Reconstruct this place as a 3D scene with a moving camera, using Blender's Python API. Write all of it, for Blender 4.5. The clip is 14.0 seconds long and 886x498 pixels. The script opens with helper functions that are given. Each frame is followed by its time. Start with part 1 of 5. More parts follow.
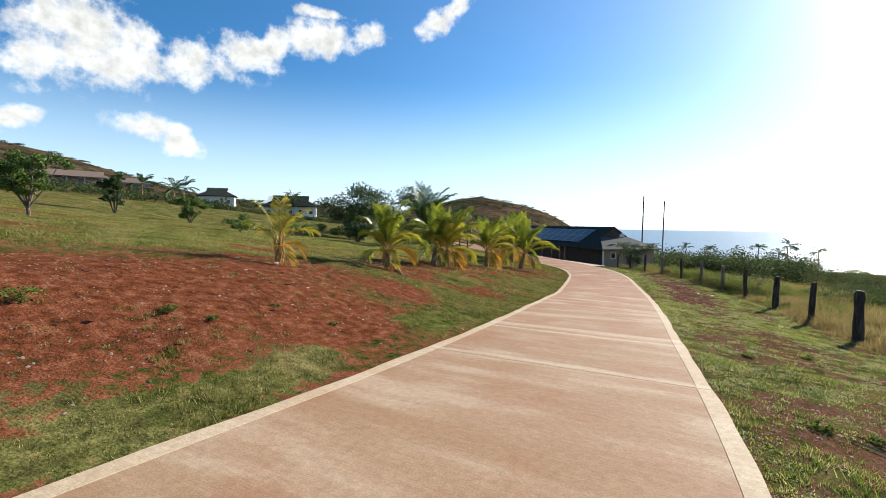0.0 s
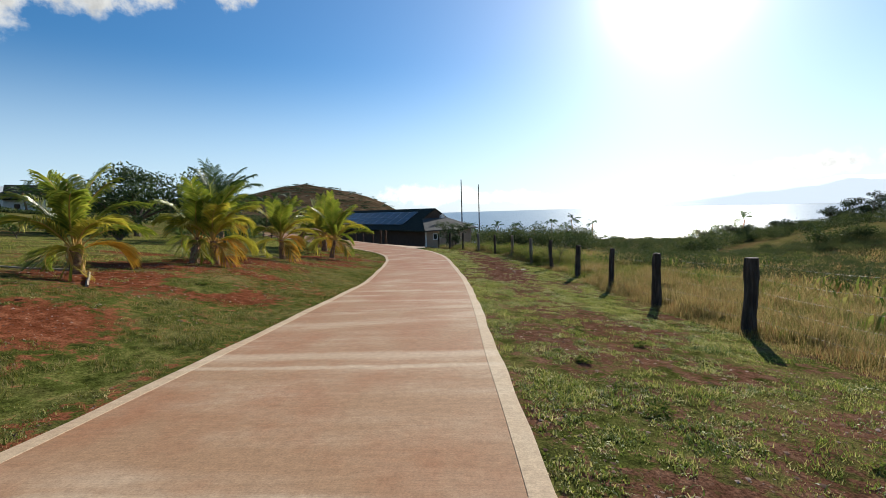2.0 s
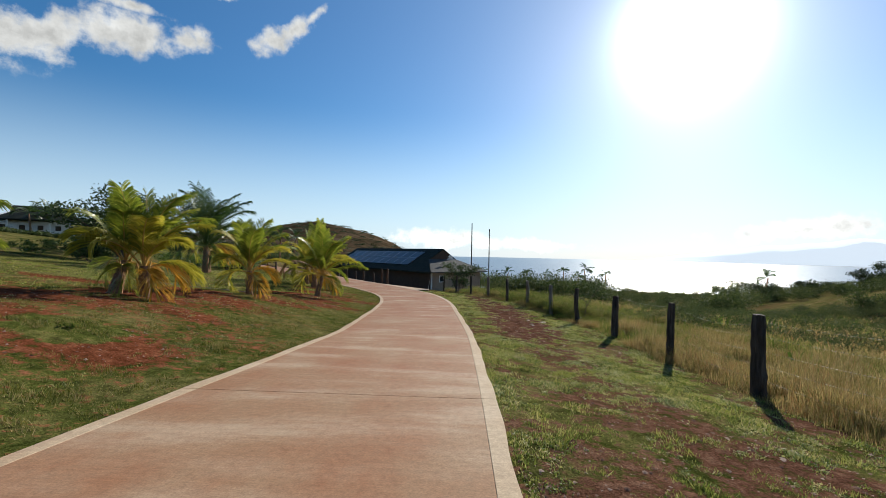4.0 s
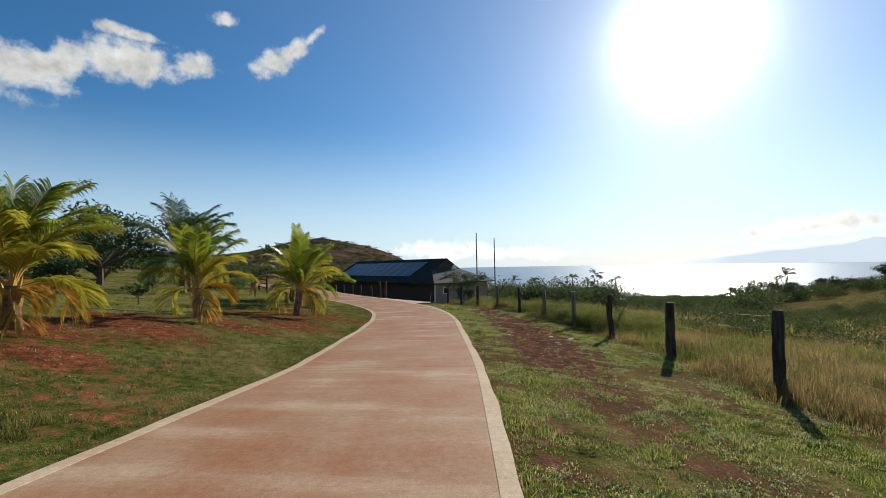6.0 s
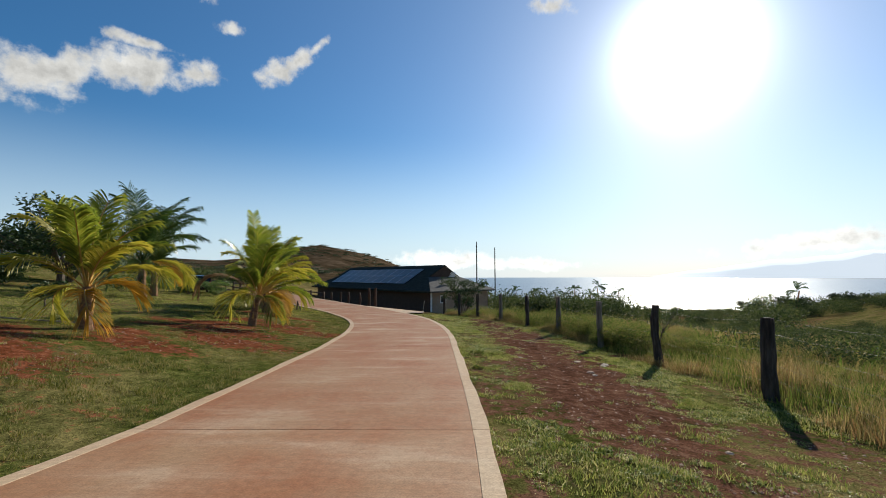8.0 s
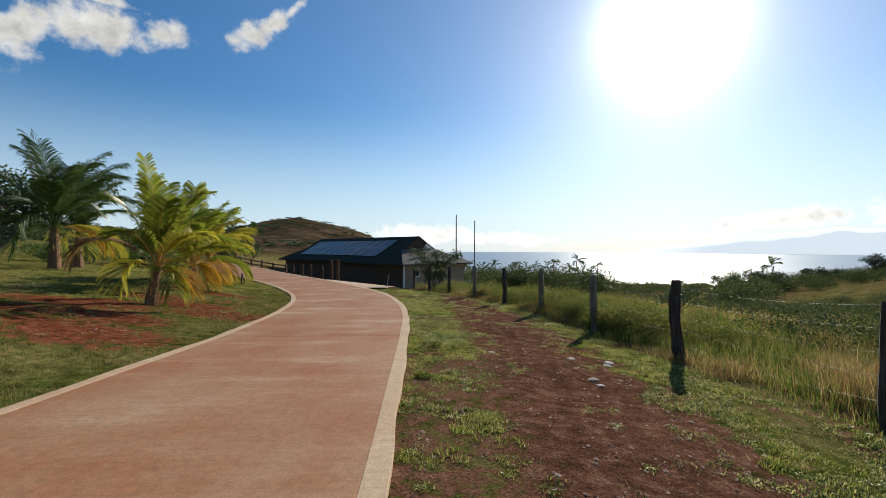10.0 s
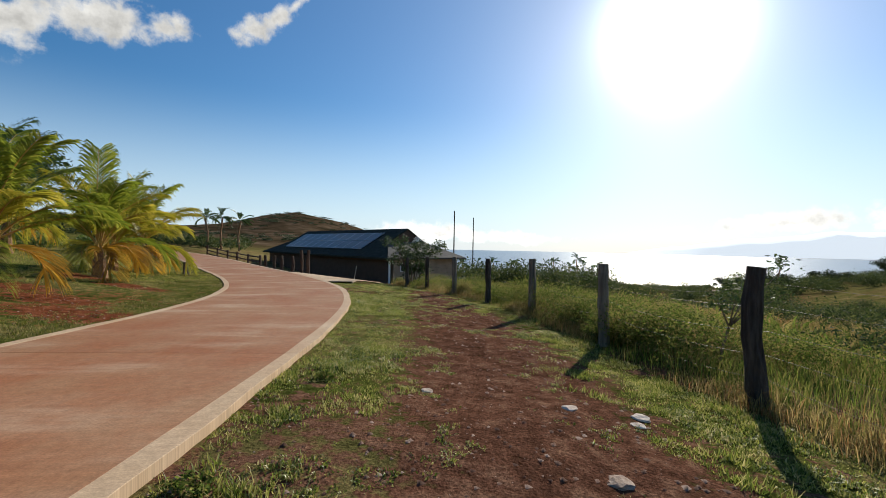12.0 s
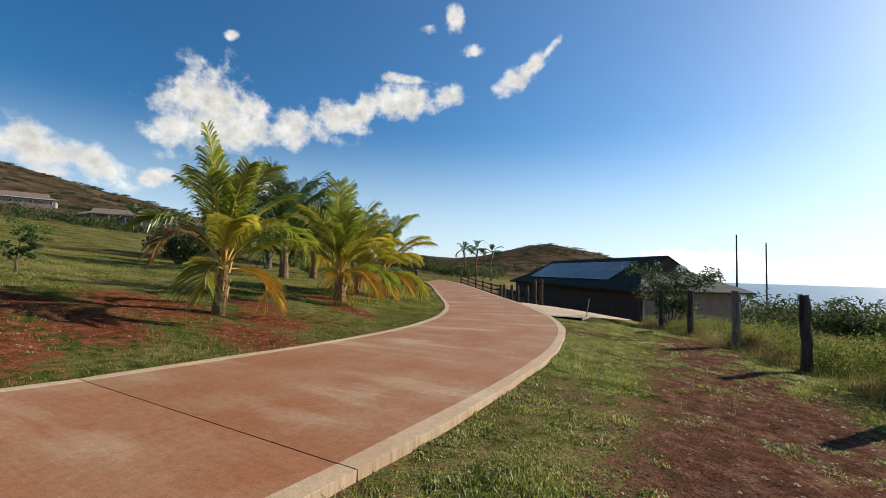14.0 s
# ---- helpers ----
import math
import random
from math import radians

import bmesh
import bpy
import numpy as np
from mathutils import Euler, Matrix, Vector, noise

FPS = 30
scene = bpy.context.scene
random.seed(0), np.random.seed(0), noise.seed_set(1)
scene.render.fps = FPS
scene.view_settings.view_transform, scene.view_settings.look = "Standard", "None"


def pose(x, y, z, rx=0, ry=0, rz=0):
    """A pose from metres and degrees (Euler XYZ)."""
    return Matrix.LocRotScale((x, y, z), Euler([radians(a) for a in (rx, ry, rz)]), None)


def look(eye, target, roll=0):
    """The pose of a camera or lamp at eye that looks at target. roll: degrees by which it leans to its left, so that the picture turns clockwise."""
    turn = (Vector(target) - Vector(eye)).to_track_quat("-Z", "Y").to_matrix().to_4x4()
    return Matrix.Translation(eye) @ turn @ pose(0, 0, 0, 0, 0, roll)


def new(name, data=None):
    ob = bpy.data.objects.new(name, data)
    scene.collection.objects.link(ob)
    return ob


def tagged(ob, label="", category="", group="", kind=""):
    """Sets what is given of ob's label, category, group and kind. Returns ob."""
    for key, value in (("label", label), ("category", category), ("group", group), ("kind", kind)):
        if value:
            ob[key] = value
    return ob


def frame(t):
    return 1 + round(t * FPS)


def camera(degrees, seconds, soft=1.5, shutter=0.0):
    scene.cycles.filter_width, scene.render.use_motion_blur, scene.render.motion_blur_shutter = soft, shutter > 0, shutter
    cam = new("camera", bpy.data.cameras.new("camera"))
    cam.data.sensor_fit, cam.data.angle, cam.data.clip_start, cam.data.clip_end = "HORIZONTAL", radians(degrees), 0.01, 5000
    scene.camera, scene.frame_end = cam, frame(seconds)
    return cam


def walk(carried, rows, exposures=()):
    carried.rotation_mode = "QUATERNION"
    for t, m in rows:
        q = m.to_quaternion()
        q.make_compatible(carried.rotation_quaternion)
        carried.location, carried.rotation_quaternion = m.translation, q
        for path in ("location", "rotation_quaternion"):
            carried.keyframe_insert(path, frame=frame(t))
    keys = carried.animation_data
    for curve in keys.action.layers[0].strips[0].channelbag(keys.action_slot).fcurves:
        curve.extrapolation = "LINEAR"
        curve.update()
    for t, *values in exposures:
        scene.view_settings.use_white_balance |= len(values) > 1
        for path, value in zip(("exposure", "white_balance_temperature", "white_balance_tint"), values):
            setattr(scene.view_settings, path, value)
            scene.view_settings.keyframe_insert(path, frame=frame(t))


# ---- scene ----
cam = camera(92.6, 14.0, soft=0.8)
PATH = [
    (0, (0.41, -0.829, 1.951), (-0.571, 0.91, 1.83), 0.7),
    (0.5, (0.447, 0.221, 1.813), (-0.052, 2.145, 1.59), -1.9),
    (1, (0.415, 1.138, 1.764), (0.135, 3.116, 1.657), 1.2),
    (1.5, (0.473, 2.11, 1.656), (0.216, 4.084, 1.459), -2.6),
    (2, (0.461, 3.08, 1.576), (0.217, 5.056, 1.388), -1.7),
    (2.5, (0.404, 3.919, 1.47), (0.164, 5.899, 1.322), -1.1),
    (3, (0.357, 4.852, 1.371), (0.132, 6.839, 1.313), 0.1),
    (3.5, (0.295, 5.773, 1.293), (0.012, 7.753, 1.285), 1.4),
    (6, (-0.033, 10.047, 0.952), (-0.342, 12.022, 1.025), -1.1),
    (6.5, (-0.087, 10.958, 0.866), (-0.519, 12.908, 0.96), 0.6),
    (7, (-0.113, 11.822, 0.773), (-0.45, 13.791, 0.881), -0.7),
    (7.5, (-0.228, 12.761, 0.737), (-0.636, 14.715, 0.87), 1.0),
    (8, (-0.337, 13.668, 0.627), (-0.646, 15.64, 0.746), -0.2),
    (8.5, (-0.535, 14.671, 0.518), (-0.92, 16.631, 0.603), 0.4),
    (9, (-0.454, 15.395, 0.49), (-0.617, 17.388, 0.528), -0.9),
    (11.5, (0.362, 19.459, 0.104), (0.041, 21.433, 0.078), 2.2),
    (12, (0.486, 20.336, -0.009), (0.267, 22.324, -0.023), 1.1),
    (12.5, (0.552, 21.273, -0.036), (0.186, 23.239, -0.046), 2.0),
    (13, (0.51, 22.03, -0.088), (0.106, 23.987, -0.16), -0.2),
    (13.5, (0.381, 22.714, -0.065), (-0.507, 24.506, -0.045), 0.7),
    (14, (0.289, 23.452, -0.11), (-0.985, 24.99, -0.005), 1.5),
]
EXPOSURES = [(0, 0.92, 6350, 7), (1.0, 0.69, 6350, 7), (3.0, 0.46, 6350, 7), (6.0, 0.35, 6450, 7), (12.5, 0.42, 6600, 8), (14, 0.57, 6600, 8)]
SUN_POWER, SKY_STRENGTH = 5.0, 0.074
CLOUD_LOW, CLOUD_HIGH = 5.4, 9.6
walk(cam, [(t, look(eye, target, roll)) for t, eye, target, roll in PATH], EXPOSURES)

# ---- world, sun ----
SUN_AZ, SUN_EL = radians(21.6), radians(25.0)
world = bpy.data.worlds.new("world")
scene.world = world
world.use_nodes = True
wn, wl = world.node_tree.nodes, world.node_tree.links


def node(tree, kind, **values):
    n = tree.nodes.new(kind)
    for key, value in values.items():
        if key.startswith("i_"):
            n.inputs[key[2:].replace("_", " ")].default_value = value
    return n


def direction(az, el):
    a, e = radians(az), radians(el)
    return Vector((math.sin(a) * math.cos(e), math.cos(a) * math.cos(e), math.sin(e)))


sky = wn.new("ShaderNodeTexSky")
sky.sky_type = "NISHITA"
sky.sun_disc = False
sky.sun_elevation, sky.sun_rotation = SUN_EL, SUN_AZ
sky.altitude = 60
sky.air_density, sky.dust_density, sky.ozone_density = 1.0, 0.4, 4.0
back = wn["Background"]
back.inputs[1].default_value = SKY_STRENGTH

coord = wn.new("ShaderNodeTexCoord")


def wmath(op, a, b=None, c=None):
    n = wn.new("ShaderNodeMath")
    n.operation = op
    for i, v in enumerate((a, b, c)):
        if v is None:
            continue
        if isinstance(v, (int, float)):
            n.inputs[i].default_value = v
        else:
            wl.new(v, n.inputs[i])
    return n.outputs[0]


split = wn.new("ShaderNodeSeparateXYZ")
wl.new(coord.outputs["Generated"], split.inputs[0])
w_az = wmath("MULTIPLY", wmath("ARCTAN2", split.outputs[0], split.outputs[1]), 57.2958)
w_el = wmath("MULTIPLY", wmath("ARCSINE", split.outputs[2]), 57.2958)
flat = wn.new("ShaderNodeCombineXYZ")
wl.new(w_az, flat.inputs[0])
wl.new(w_el, flat.inputs[1])
warp = node(world.node_tree, "ShaderNodeTexNoise", i_Scale=0.30, i_Detail=9.0, i_Roughness=0.60)
wl.new(flat.outputs[0], warp.inputs["Vector"])
warp2 = node(world.node_tree, "ShaderNodeTexNoise", i_Scale=0.42, i_Detail=6.0, i_Roughness=0.6)
wl.new(flat.outputs[0], warp2.inputs["Vector"])
# cumulus clouds: azimuth, elevation, half width, half height, lean
CLOUDS = [(-70, 18.4, 5.6, 5.0, 0.2), (-65.4, 17.0, 5.0, 3.9, 0.16), (-72, 15.2, 3.8, 3.0, 0.2), (-59.7, 17.4, 5.4, 2.5, 0.13), (-52.7, 19.6, 6.0, 2.9, 0.19), (-45.5, 22.0, 5.4, 2.6, 0.19),
          (-40.4, 22.5, 3.5, 1.7, 0.11), (-45.2, 24.6, 4.0, 0.7, -0.02), (-30.8, 24.4, 3.0, 1.6, 0.3), (-28.2, 26.1, 2.8, 1.4, 0.64), (-25.9, 27.8, 1.9, 0.9, 0.75), (-39, 31.5, 1.7, 1.5, 0.0),
          (-42.3, 30.6, 1.3, 0.8, 0.05), (-35.8, 28.0, 1.8, 0.9, -0.03), (-67.3, 26.4, 0.9, 0.6, 0.2), (-84, 10.8, 6.0, 2.4, -0.12), (-79.4, 9.9, 3.8, 1.9, -0.26), (-73.8, 9.6, 2.4, 1.1, 0.14),
          (-64, 10.1, 3.9, 1.6, 0.02), (-61, 8.9, 2.4, 2.0, -0.12), (6.0, 32.4, 3.2, 1.3, -0.13), (33, 3.1, 9, 1.2, 0.07), (46, 3.6, 12, 1.5, 0.0),
          (-9, 2.0, 6.5, 1.5, 0.0), (2, 1.3, 8, 1.0, -0.03), (-130, 20, 14, 6, 0.1), (110, 18, 14, 5, 0.0), (165, 25, 14, 6, 0.0)]
density = None
for az, el, w, h, lean in CLOUDS:
    da = wmath("SUBTRACT", w_az, float(az))
    de = wmath("SUBTRACT", wmath("SUBTRACT", w_el, float(el)), wmath("MULTIPLY", da, float(lean)))
    da = wmath("DIVIDE", da, float(w))
    de = wmath("DIVIDE", de, float(h))
    r = wmath("SQRT", wmath("ADD", wmath("MULTIPLY", da, da), wmath("MULTIPLY", de, de)))
    v = wmath("SUBTRACT", 1.0, r)
    density = v if density is None else wmath("MAXIMUM", density, v)
rough = wmath("MULTIPLY", wmath("SUBTRACT", warp.outputs[0], 0.5), 3.1)
puff = wmath("ADD", density, wmath("ADD", rough, -0.02))
cover = wn.new("ShaderNodeMapRange")
cover.interpolation_type = "SMOOTHSTEP"
cover.inputs[1].default_value, cover.inputs[2].default_value = -0.08, 0.75
wl.new(puff, cover.inputs[0])
gate = wn.new("ShaderNodeMapRange")
gate.inputs[1].default_value, gate.inputs[2].default_value = -0.5, 0.05
wl.new(density, gate.inputs[0])
mask = wmath("MULTIPLY", cover.outputs[0], gate.outputs[0])
tone = wn.new("ShaderNodeMapRange")
tone.inputs[1].default_value, tone.inputs[2].default_value = 0.25, 0.75
tone.inputs[3].default_value, tone.inputs[4].default_value = CLOUD_LOW, CLOUD_HIGH
wl.new(wmath("ADD", warp2.outputs[0], wmath("MULTIPLY", wmath("SUBTRACT", 0.55, puff), 0.28)), tone.inputs[0])
cloud_rgb = wn.new("ShaderNodeMix")
cloud_rgb.data_type = "RGBA"
cloud_rgb.blend_type = "MULTIPLY"
cloud_rgb.inputs[0].default_value = 1.0
low = wn.new("ShaderNodeMapRange")
low.inputs[1].default_value, low.inputs[2].default_value, low.inputs[3].default_value, low.inputs[4].default_value = 1.0, 9.0, 1.7, 1.0
wl.new(w_el, low.inputs[0])
tone_out = wmath("MULTIPLY", tone.outputs[0], low.outputs[0])
cloud_rgb.inputs[6].default_value = (1.0, 0.985, 0.96, 1)
wl.new(tone_out, cloud_rgb.inputs[7])
blend = wn.new("ShaderNodeMix")
blend.data_type = "RGBA"
wl.new(mask, blend.inputs[0])
# clean sea air: deeper blue overhead, pale haze along the horizon, a bright aureole round the sun
deep = wn.new("ShaderNodeHueSaturation")
deep.inputs["Saturation"].default_value = 1.34
deep.inputs["Value"].default_value = 1.04
wl.new(sky.outputs[0], deep.inputs["Color"])
haze_f = wn.new("ShaderNodeMapRange")
haze_f.interpolation_type = "SMOOTHSTEP"
haze_f.inputs[1].default_value, haze_f.inputs[2].default_value, haze_f.inputs[3].default_value, haze_f.inputs[4].default_value = -1.0, 19.0, 0.8, 0.0
wl.new(w_el, haze_f.inputs[0])
haze = wn.new("ShaderNodeMix")
haze.data_type = "RGBA"
haze.inputs[7].default_value = (6.5, 8.0, 9.5, 1)
wl.new(haze_f.outputs[0], haze.inputs[0])
wl.new(deep.outputs[0], haze.inputs[6])
towards = wn.new("ShaderNodeVectorMath")
towards.operation = "DOT_PRODUCT"
wl.new(coord.outputs["Generated"], towards.inputs[0])
towards.inputs[1].default_value = direction(math.degrees(SUN_AZ), math.degrees(SUN_EL))
off_sun = wmath("MULTIPLY", wmath("ARCCOSINE", wmath("MINIMUM", towards.outputs["Value"], 1.0)), 57.2958)
near_sun = wmath("DIVIDE", off_sun, 5.1)
core = wmath("MULTIPLY", wmath("POWER", 2.71828, wmath("MULTIPLY", wmath("MULTIPLY", near_sun, near_sun), -1.0)), 26.0)
wide = wmath("MULTIPLY", wmath("POWER", 2.71828, wmath("DIVIDE", off_sun, -38.0)), 2.3)
glow = wn.new("ShaderNodeCombineXYZ")
ring = wmath("ADD", core, wide)
for i, f in enumerate((0.92, 1.0, 1.04)):
    wl.new(wmath("MULTIPLY", ring, f), glow.inputs[i])
lit = wn.new("ShaderNodeVectorMath")
lit.operation = "ADD"
wl.new(haze.outputs[2], lit.inputs[0])
wl.new(glow.outputs[0], lit.inputs[1])
wl.new(lit.outputs[0], blend.inputs[6])
wl.new(cloud_rgb.outputs[2], blend.inputs[7])
wl.new(blend.outputs[2], back.inputs[0])

sun = new("sun", bpy.data.lights.new("sun", "SUN"))
sun.data.energy, sun.data.angle, sun.data.color = SUN_POWER, radians(0.53), (1.0, 0.93, 0.82)
s_dir = Vector((math.sin(SUN_AZ) * math.cos(SUN_EL), math.cos(SUN_AZ) * math.cos(SUN_EL), math.sin(SUN_EL)))
sun.matrix_world = look(s_dir * 60, (0, 0, 0))


# ---- materials ----
def material(name, colours, scale=4.0, roughness=0.8, bump=0.2, bump_scale=30.0, metal=0.0, translucent=0.0, island=0.0, specular=0.3, stretch=(1, 1, 1), piece=0.0, detail=6.0, edges=(0.3, 0.7)):
    """A two-scale noise material between the colours given, with relief; island and piece vary loose parts and objects."""
    m = bpy.data.materials.new(name)
    m.use_nodes = True
    nt = m.node_tree
    bsdf = nt.nodes["Principled BSDF"]
    co = nt.nodes.new("ShaderNodeTexCoord")
    mp = nt.nodes.new("ShaderNodeMapping")
    mp.inputs["Scale"].default_value = stretch
    nt.links.new(co.outputs["Object"], mp.inputs[0])
    n1 = node(nt, "ShaderNodeTexNoise", i_Scale=scale, i_Detail=detail, i_Roughness=0.6)
    nt.links.new(mp.outputs[0], n1.inputs["Vector"])
    ramp = nt.nodes.new("ShaderNodeValToRGB")
    el = ramp.color_ramp.elements
    while len(el) < len(colours):
        el.new(0.5)
    for i, c in enumerate(colours):
        el[i].position = edges[0] + (edges[1] - edges[0]) * i / max(1, len(colours) - 1)
        el[i].color = (*c, 1)
    fac = n1.outputs[0]
    if island or piece:
        if island:
            src = nt.nodes.new("ShaderNodeNewGeometry").outputs["Random Per Island"]
        else:
            src = nt.nodes.new("ShaderNodeObjectInfo").outputs["Random"]
        ma = nt.nodes.new("ShaderNodeMath")
        ma.operation = "MULTIPLY_ADD"
        nt.links.new(src, ma.inputs[0])
        ma.inputs[1].default_value = island or piece
        sub = nt.nodes.new("ShaderNodeMath")
        sub.operation = "SUBTRACT"
        nt.links.new(fac, sub.inputs[0])
        sub.inputs[1].default_value = (island or piece) / 2
        nt.links.new(sub.outputs[0], ma.inputs[2])
        fac = ma.outputs[0]
    nt.links.new(fac, ramp.inputs[0])
    nt.links.new(ramp.outputs[0], bsdf.inputs["Base Color"])
    bsdf.inputs["Roughness"].default_value = roughness
    bsdf.inputs["Metallic"].default_value = metal
    bsdf.inputs["Specular IOR Level"].default_value = specular
    if bump:
        n2 = node(nt, "ShaderNodeTexNoise", i_Scale=bump_scale, i_Detail=5.0, i_Roughness=0.65)
        nt.links.new(mp.outputs[0], n2.inputs["Vector"])
        bp = nt.nodes.new("ShaderNodeBump")
        bp.inputs["Strength"].default_value = bump
        bp.inputs["Distance"].default_value = 0.02
        nt.links.new(n2.outputs[0], bp.inputs["Height"])
        nt.links.new(bp.outputs[0], bsdf.inputs["Normal"])
    if translucent:
        tr = nt.nodes.new("ShaderNodeBsdfTranslucent")
        mix = nt.nodes.new("ShaderNodeMixShader")
        mix.inputs[0].default_value = translucent
        nt.links.new(ramp.outputs[0], tr.inputs[0])
        nt.links.new(bsdf.outputs[0], mix.inputs[1])
        nt.links.new(tr.outputs[0], mix.inputs[2])
        nt.links.new(mix.outputs[0], nt.nodes["Material Output"].inputs[0])
    return m


def ground_material():
    """Turf over red volcanic earth: the bare earth follows the mesh's soil attribute, frayed by noise."""
    m = bpy.data.materials.new("ground")
    m.use_nodes = True
    nt = m.node_tree
    bsdf = nt.nodes["Principled BSDF"]
    co = nt.nodes.new("ShaderNodeTexCoord")

    def noise_at(scale, detail=6.0, rough=0.6):
        n = node(nt, "ShaderNodeTexNoise", i_Scale=scale, i_Detail=detail, i_Roughness=rough)
        nt.links.new(co.outputs["Object"], n.inputs["Vector"])
        return n.outputs[0]

    def ramp_of(fac, stops):
        r = nt.nodes.new("ShaderNodeValToRGB")
        e = r.color_ramp.elements
        while len(e) < len(stops):
            e.new(0.5)
        for i, (p, c) in enumerate(stops):
            e[i].position, e[i].color = p, (*c, 1)
        nt.links.new(fac, r.inputs[0])
        return r.outputs[0]

    def mixed(fac, a, b, how="MIX"):
        x = nt.nodes.new("ShaderNodeMix")
        x.data_type, x.blend_type = "RGBA", how
        for s, v in ((0, fac), (6, a), (7, b)):
            if isinstance(v, (int, float)):
                x.inputs[s].default_value = v
            elif isinstance(v, tuple):
                x.inputs[s].default_value = (*v, 1)
            else:
                nt.links.new(v, x.inputs[s])
        return x.outputs[2]

    def attr(name):
        a = nt.nodes.new("ShaderNodeAttribute")
        a.attribute_name = name
        return a.outputs["Fac"]

    def mth(op, a, b):
        n = nt.nodes.new("ShaderNodeMath")
        n.operation = op
        for i, v in enumerate((a, b)):
            if isinstance(v, (int, float)):
                n.inputs[i].default_value = v
            else:
                nt.links.new(v, n.inputs[i])
        return n.outputs[0]

    fine, mid, big = noise_at(45, 5), noise_at(5.5, 8, 0.68), noise_at(0.6, 4)
    turf = ramp_of(mid, [(0.32, (0.022, 0.027, 0.007)), (0.5, (0.068, 0.078, 0.017)), (0.68, (0.155, 0.15, 0.045))])
    straw = ramp_of(mid, [(0.32, (0.10, 0.075, 0.03)), (0.68, (0.36, 0.28, 0.12))])
    red = ramp_of(mid, [(0.3, (0.045, 0.014, 0.007)), (0.5, (0.135, 0.043, 0.02)), (0.72, (0.26, 0.105, 0.055))])
    brown = ramp_of(mid, [(0.3, (0.042, 0.021, 0.013)), (0.5, (0.10, 0.05, 0.032)), (0.72, (0.19, 0.115, 0.075))])
    dry = mth("ADD", attr("dry"), mth("MULTIPLY", mth("SUBTRACT", big, 0.5), 1.2))
    dry = ramp_of(dry, [(0.3, (0, 0, 0)), (0.75, (1, 1, 1))])
    turf = mixed(dry, turf, straw)
    earth = mixed(attr("brown"), red, brown)
    scrub = ramp_of(noise_at(0.05, 10, 0.72), [(0.36, (0.022, 0.02, 0.011)), (0.5, (0.07, 0.048, 0.028)), (0.66, (0.14, 0.10, 0.066))])
    fac = mth("ADD", attr("soil"), mth("MULTIPLY", mth("SUBTRACT", mid, 0.5), 2.3))
    fac = ramp_of(fac, [(0.40, (0, 0, 0)), (0.58, (1, 1, 1))])
    col = mixed(fac, turf, earth)
    col = mixed(attr("wild"), col, scrub)
    grit = ramp_of(fine, [(0.32, (0.4, 0.4, 0.4)), (0.68, (1.45, 1.45, 1.45))])
    col = mixed(1.0, col, grit, "MULTIPLY")
    nt.links.new(col, bsdf.inputs["Base Color"])
    bsdf.inputs["Roughness"].default_value = 0.95
    bsdf.inputs["Specular IOR Level"].default_value = 0.0
    bp = nt.nodes.new("ShaderNodeBump")
    bp.inputs["Strength"].default_value, bp.inputs["Distance"].default_value = 0.6, 0.045
    h = mth("ADD", mth("MULTIPLY", mid, 1.0), mth("MULTIPLY", fine, 0.45))
    nt.links.new(h, bp.inputs["Height"])
    nt.links.new(bp.outputs[0], bsdf.inputs["Normal"])
    return m


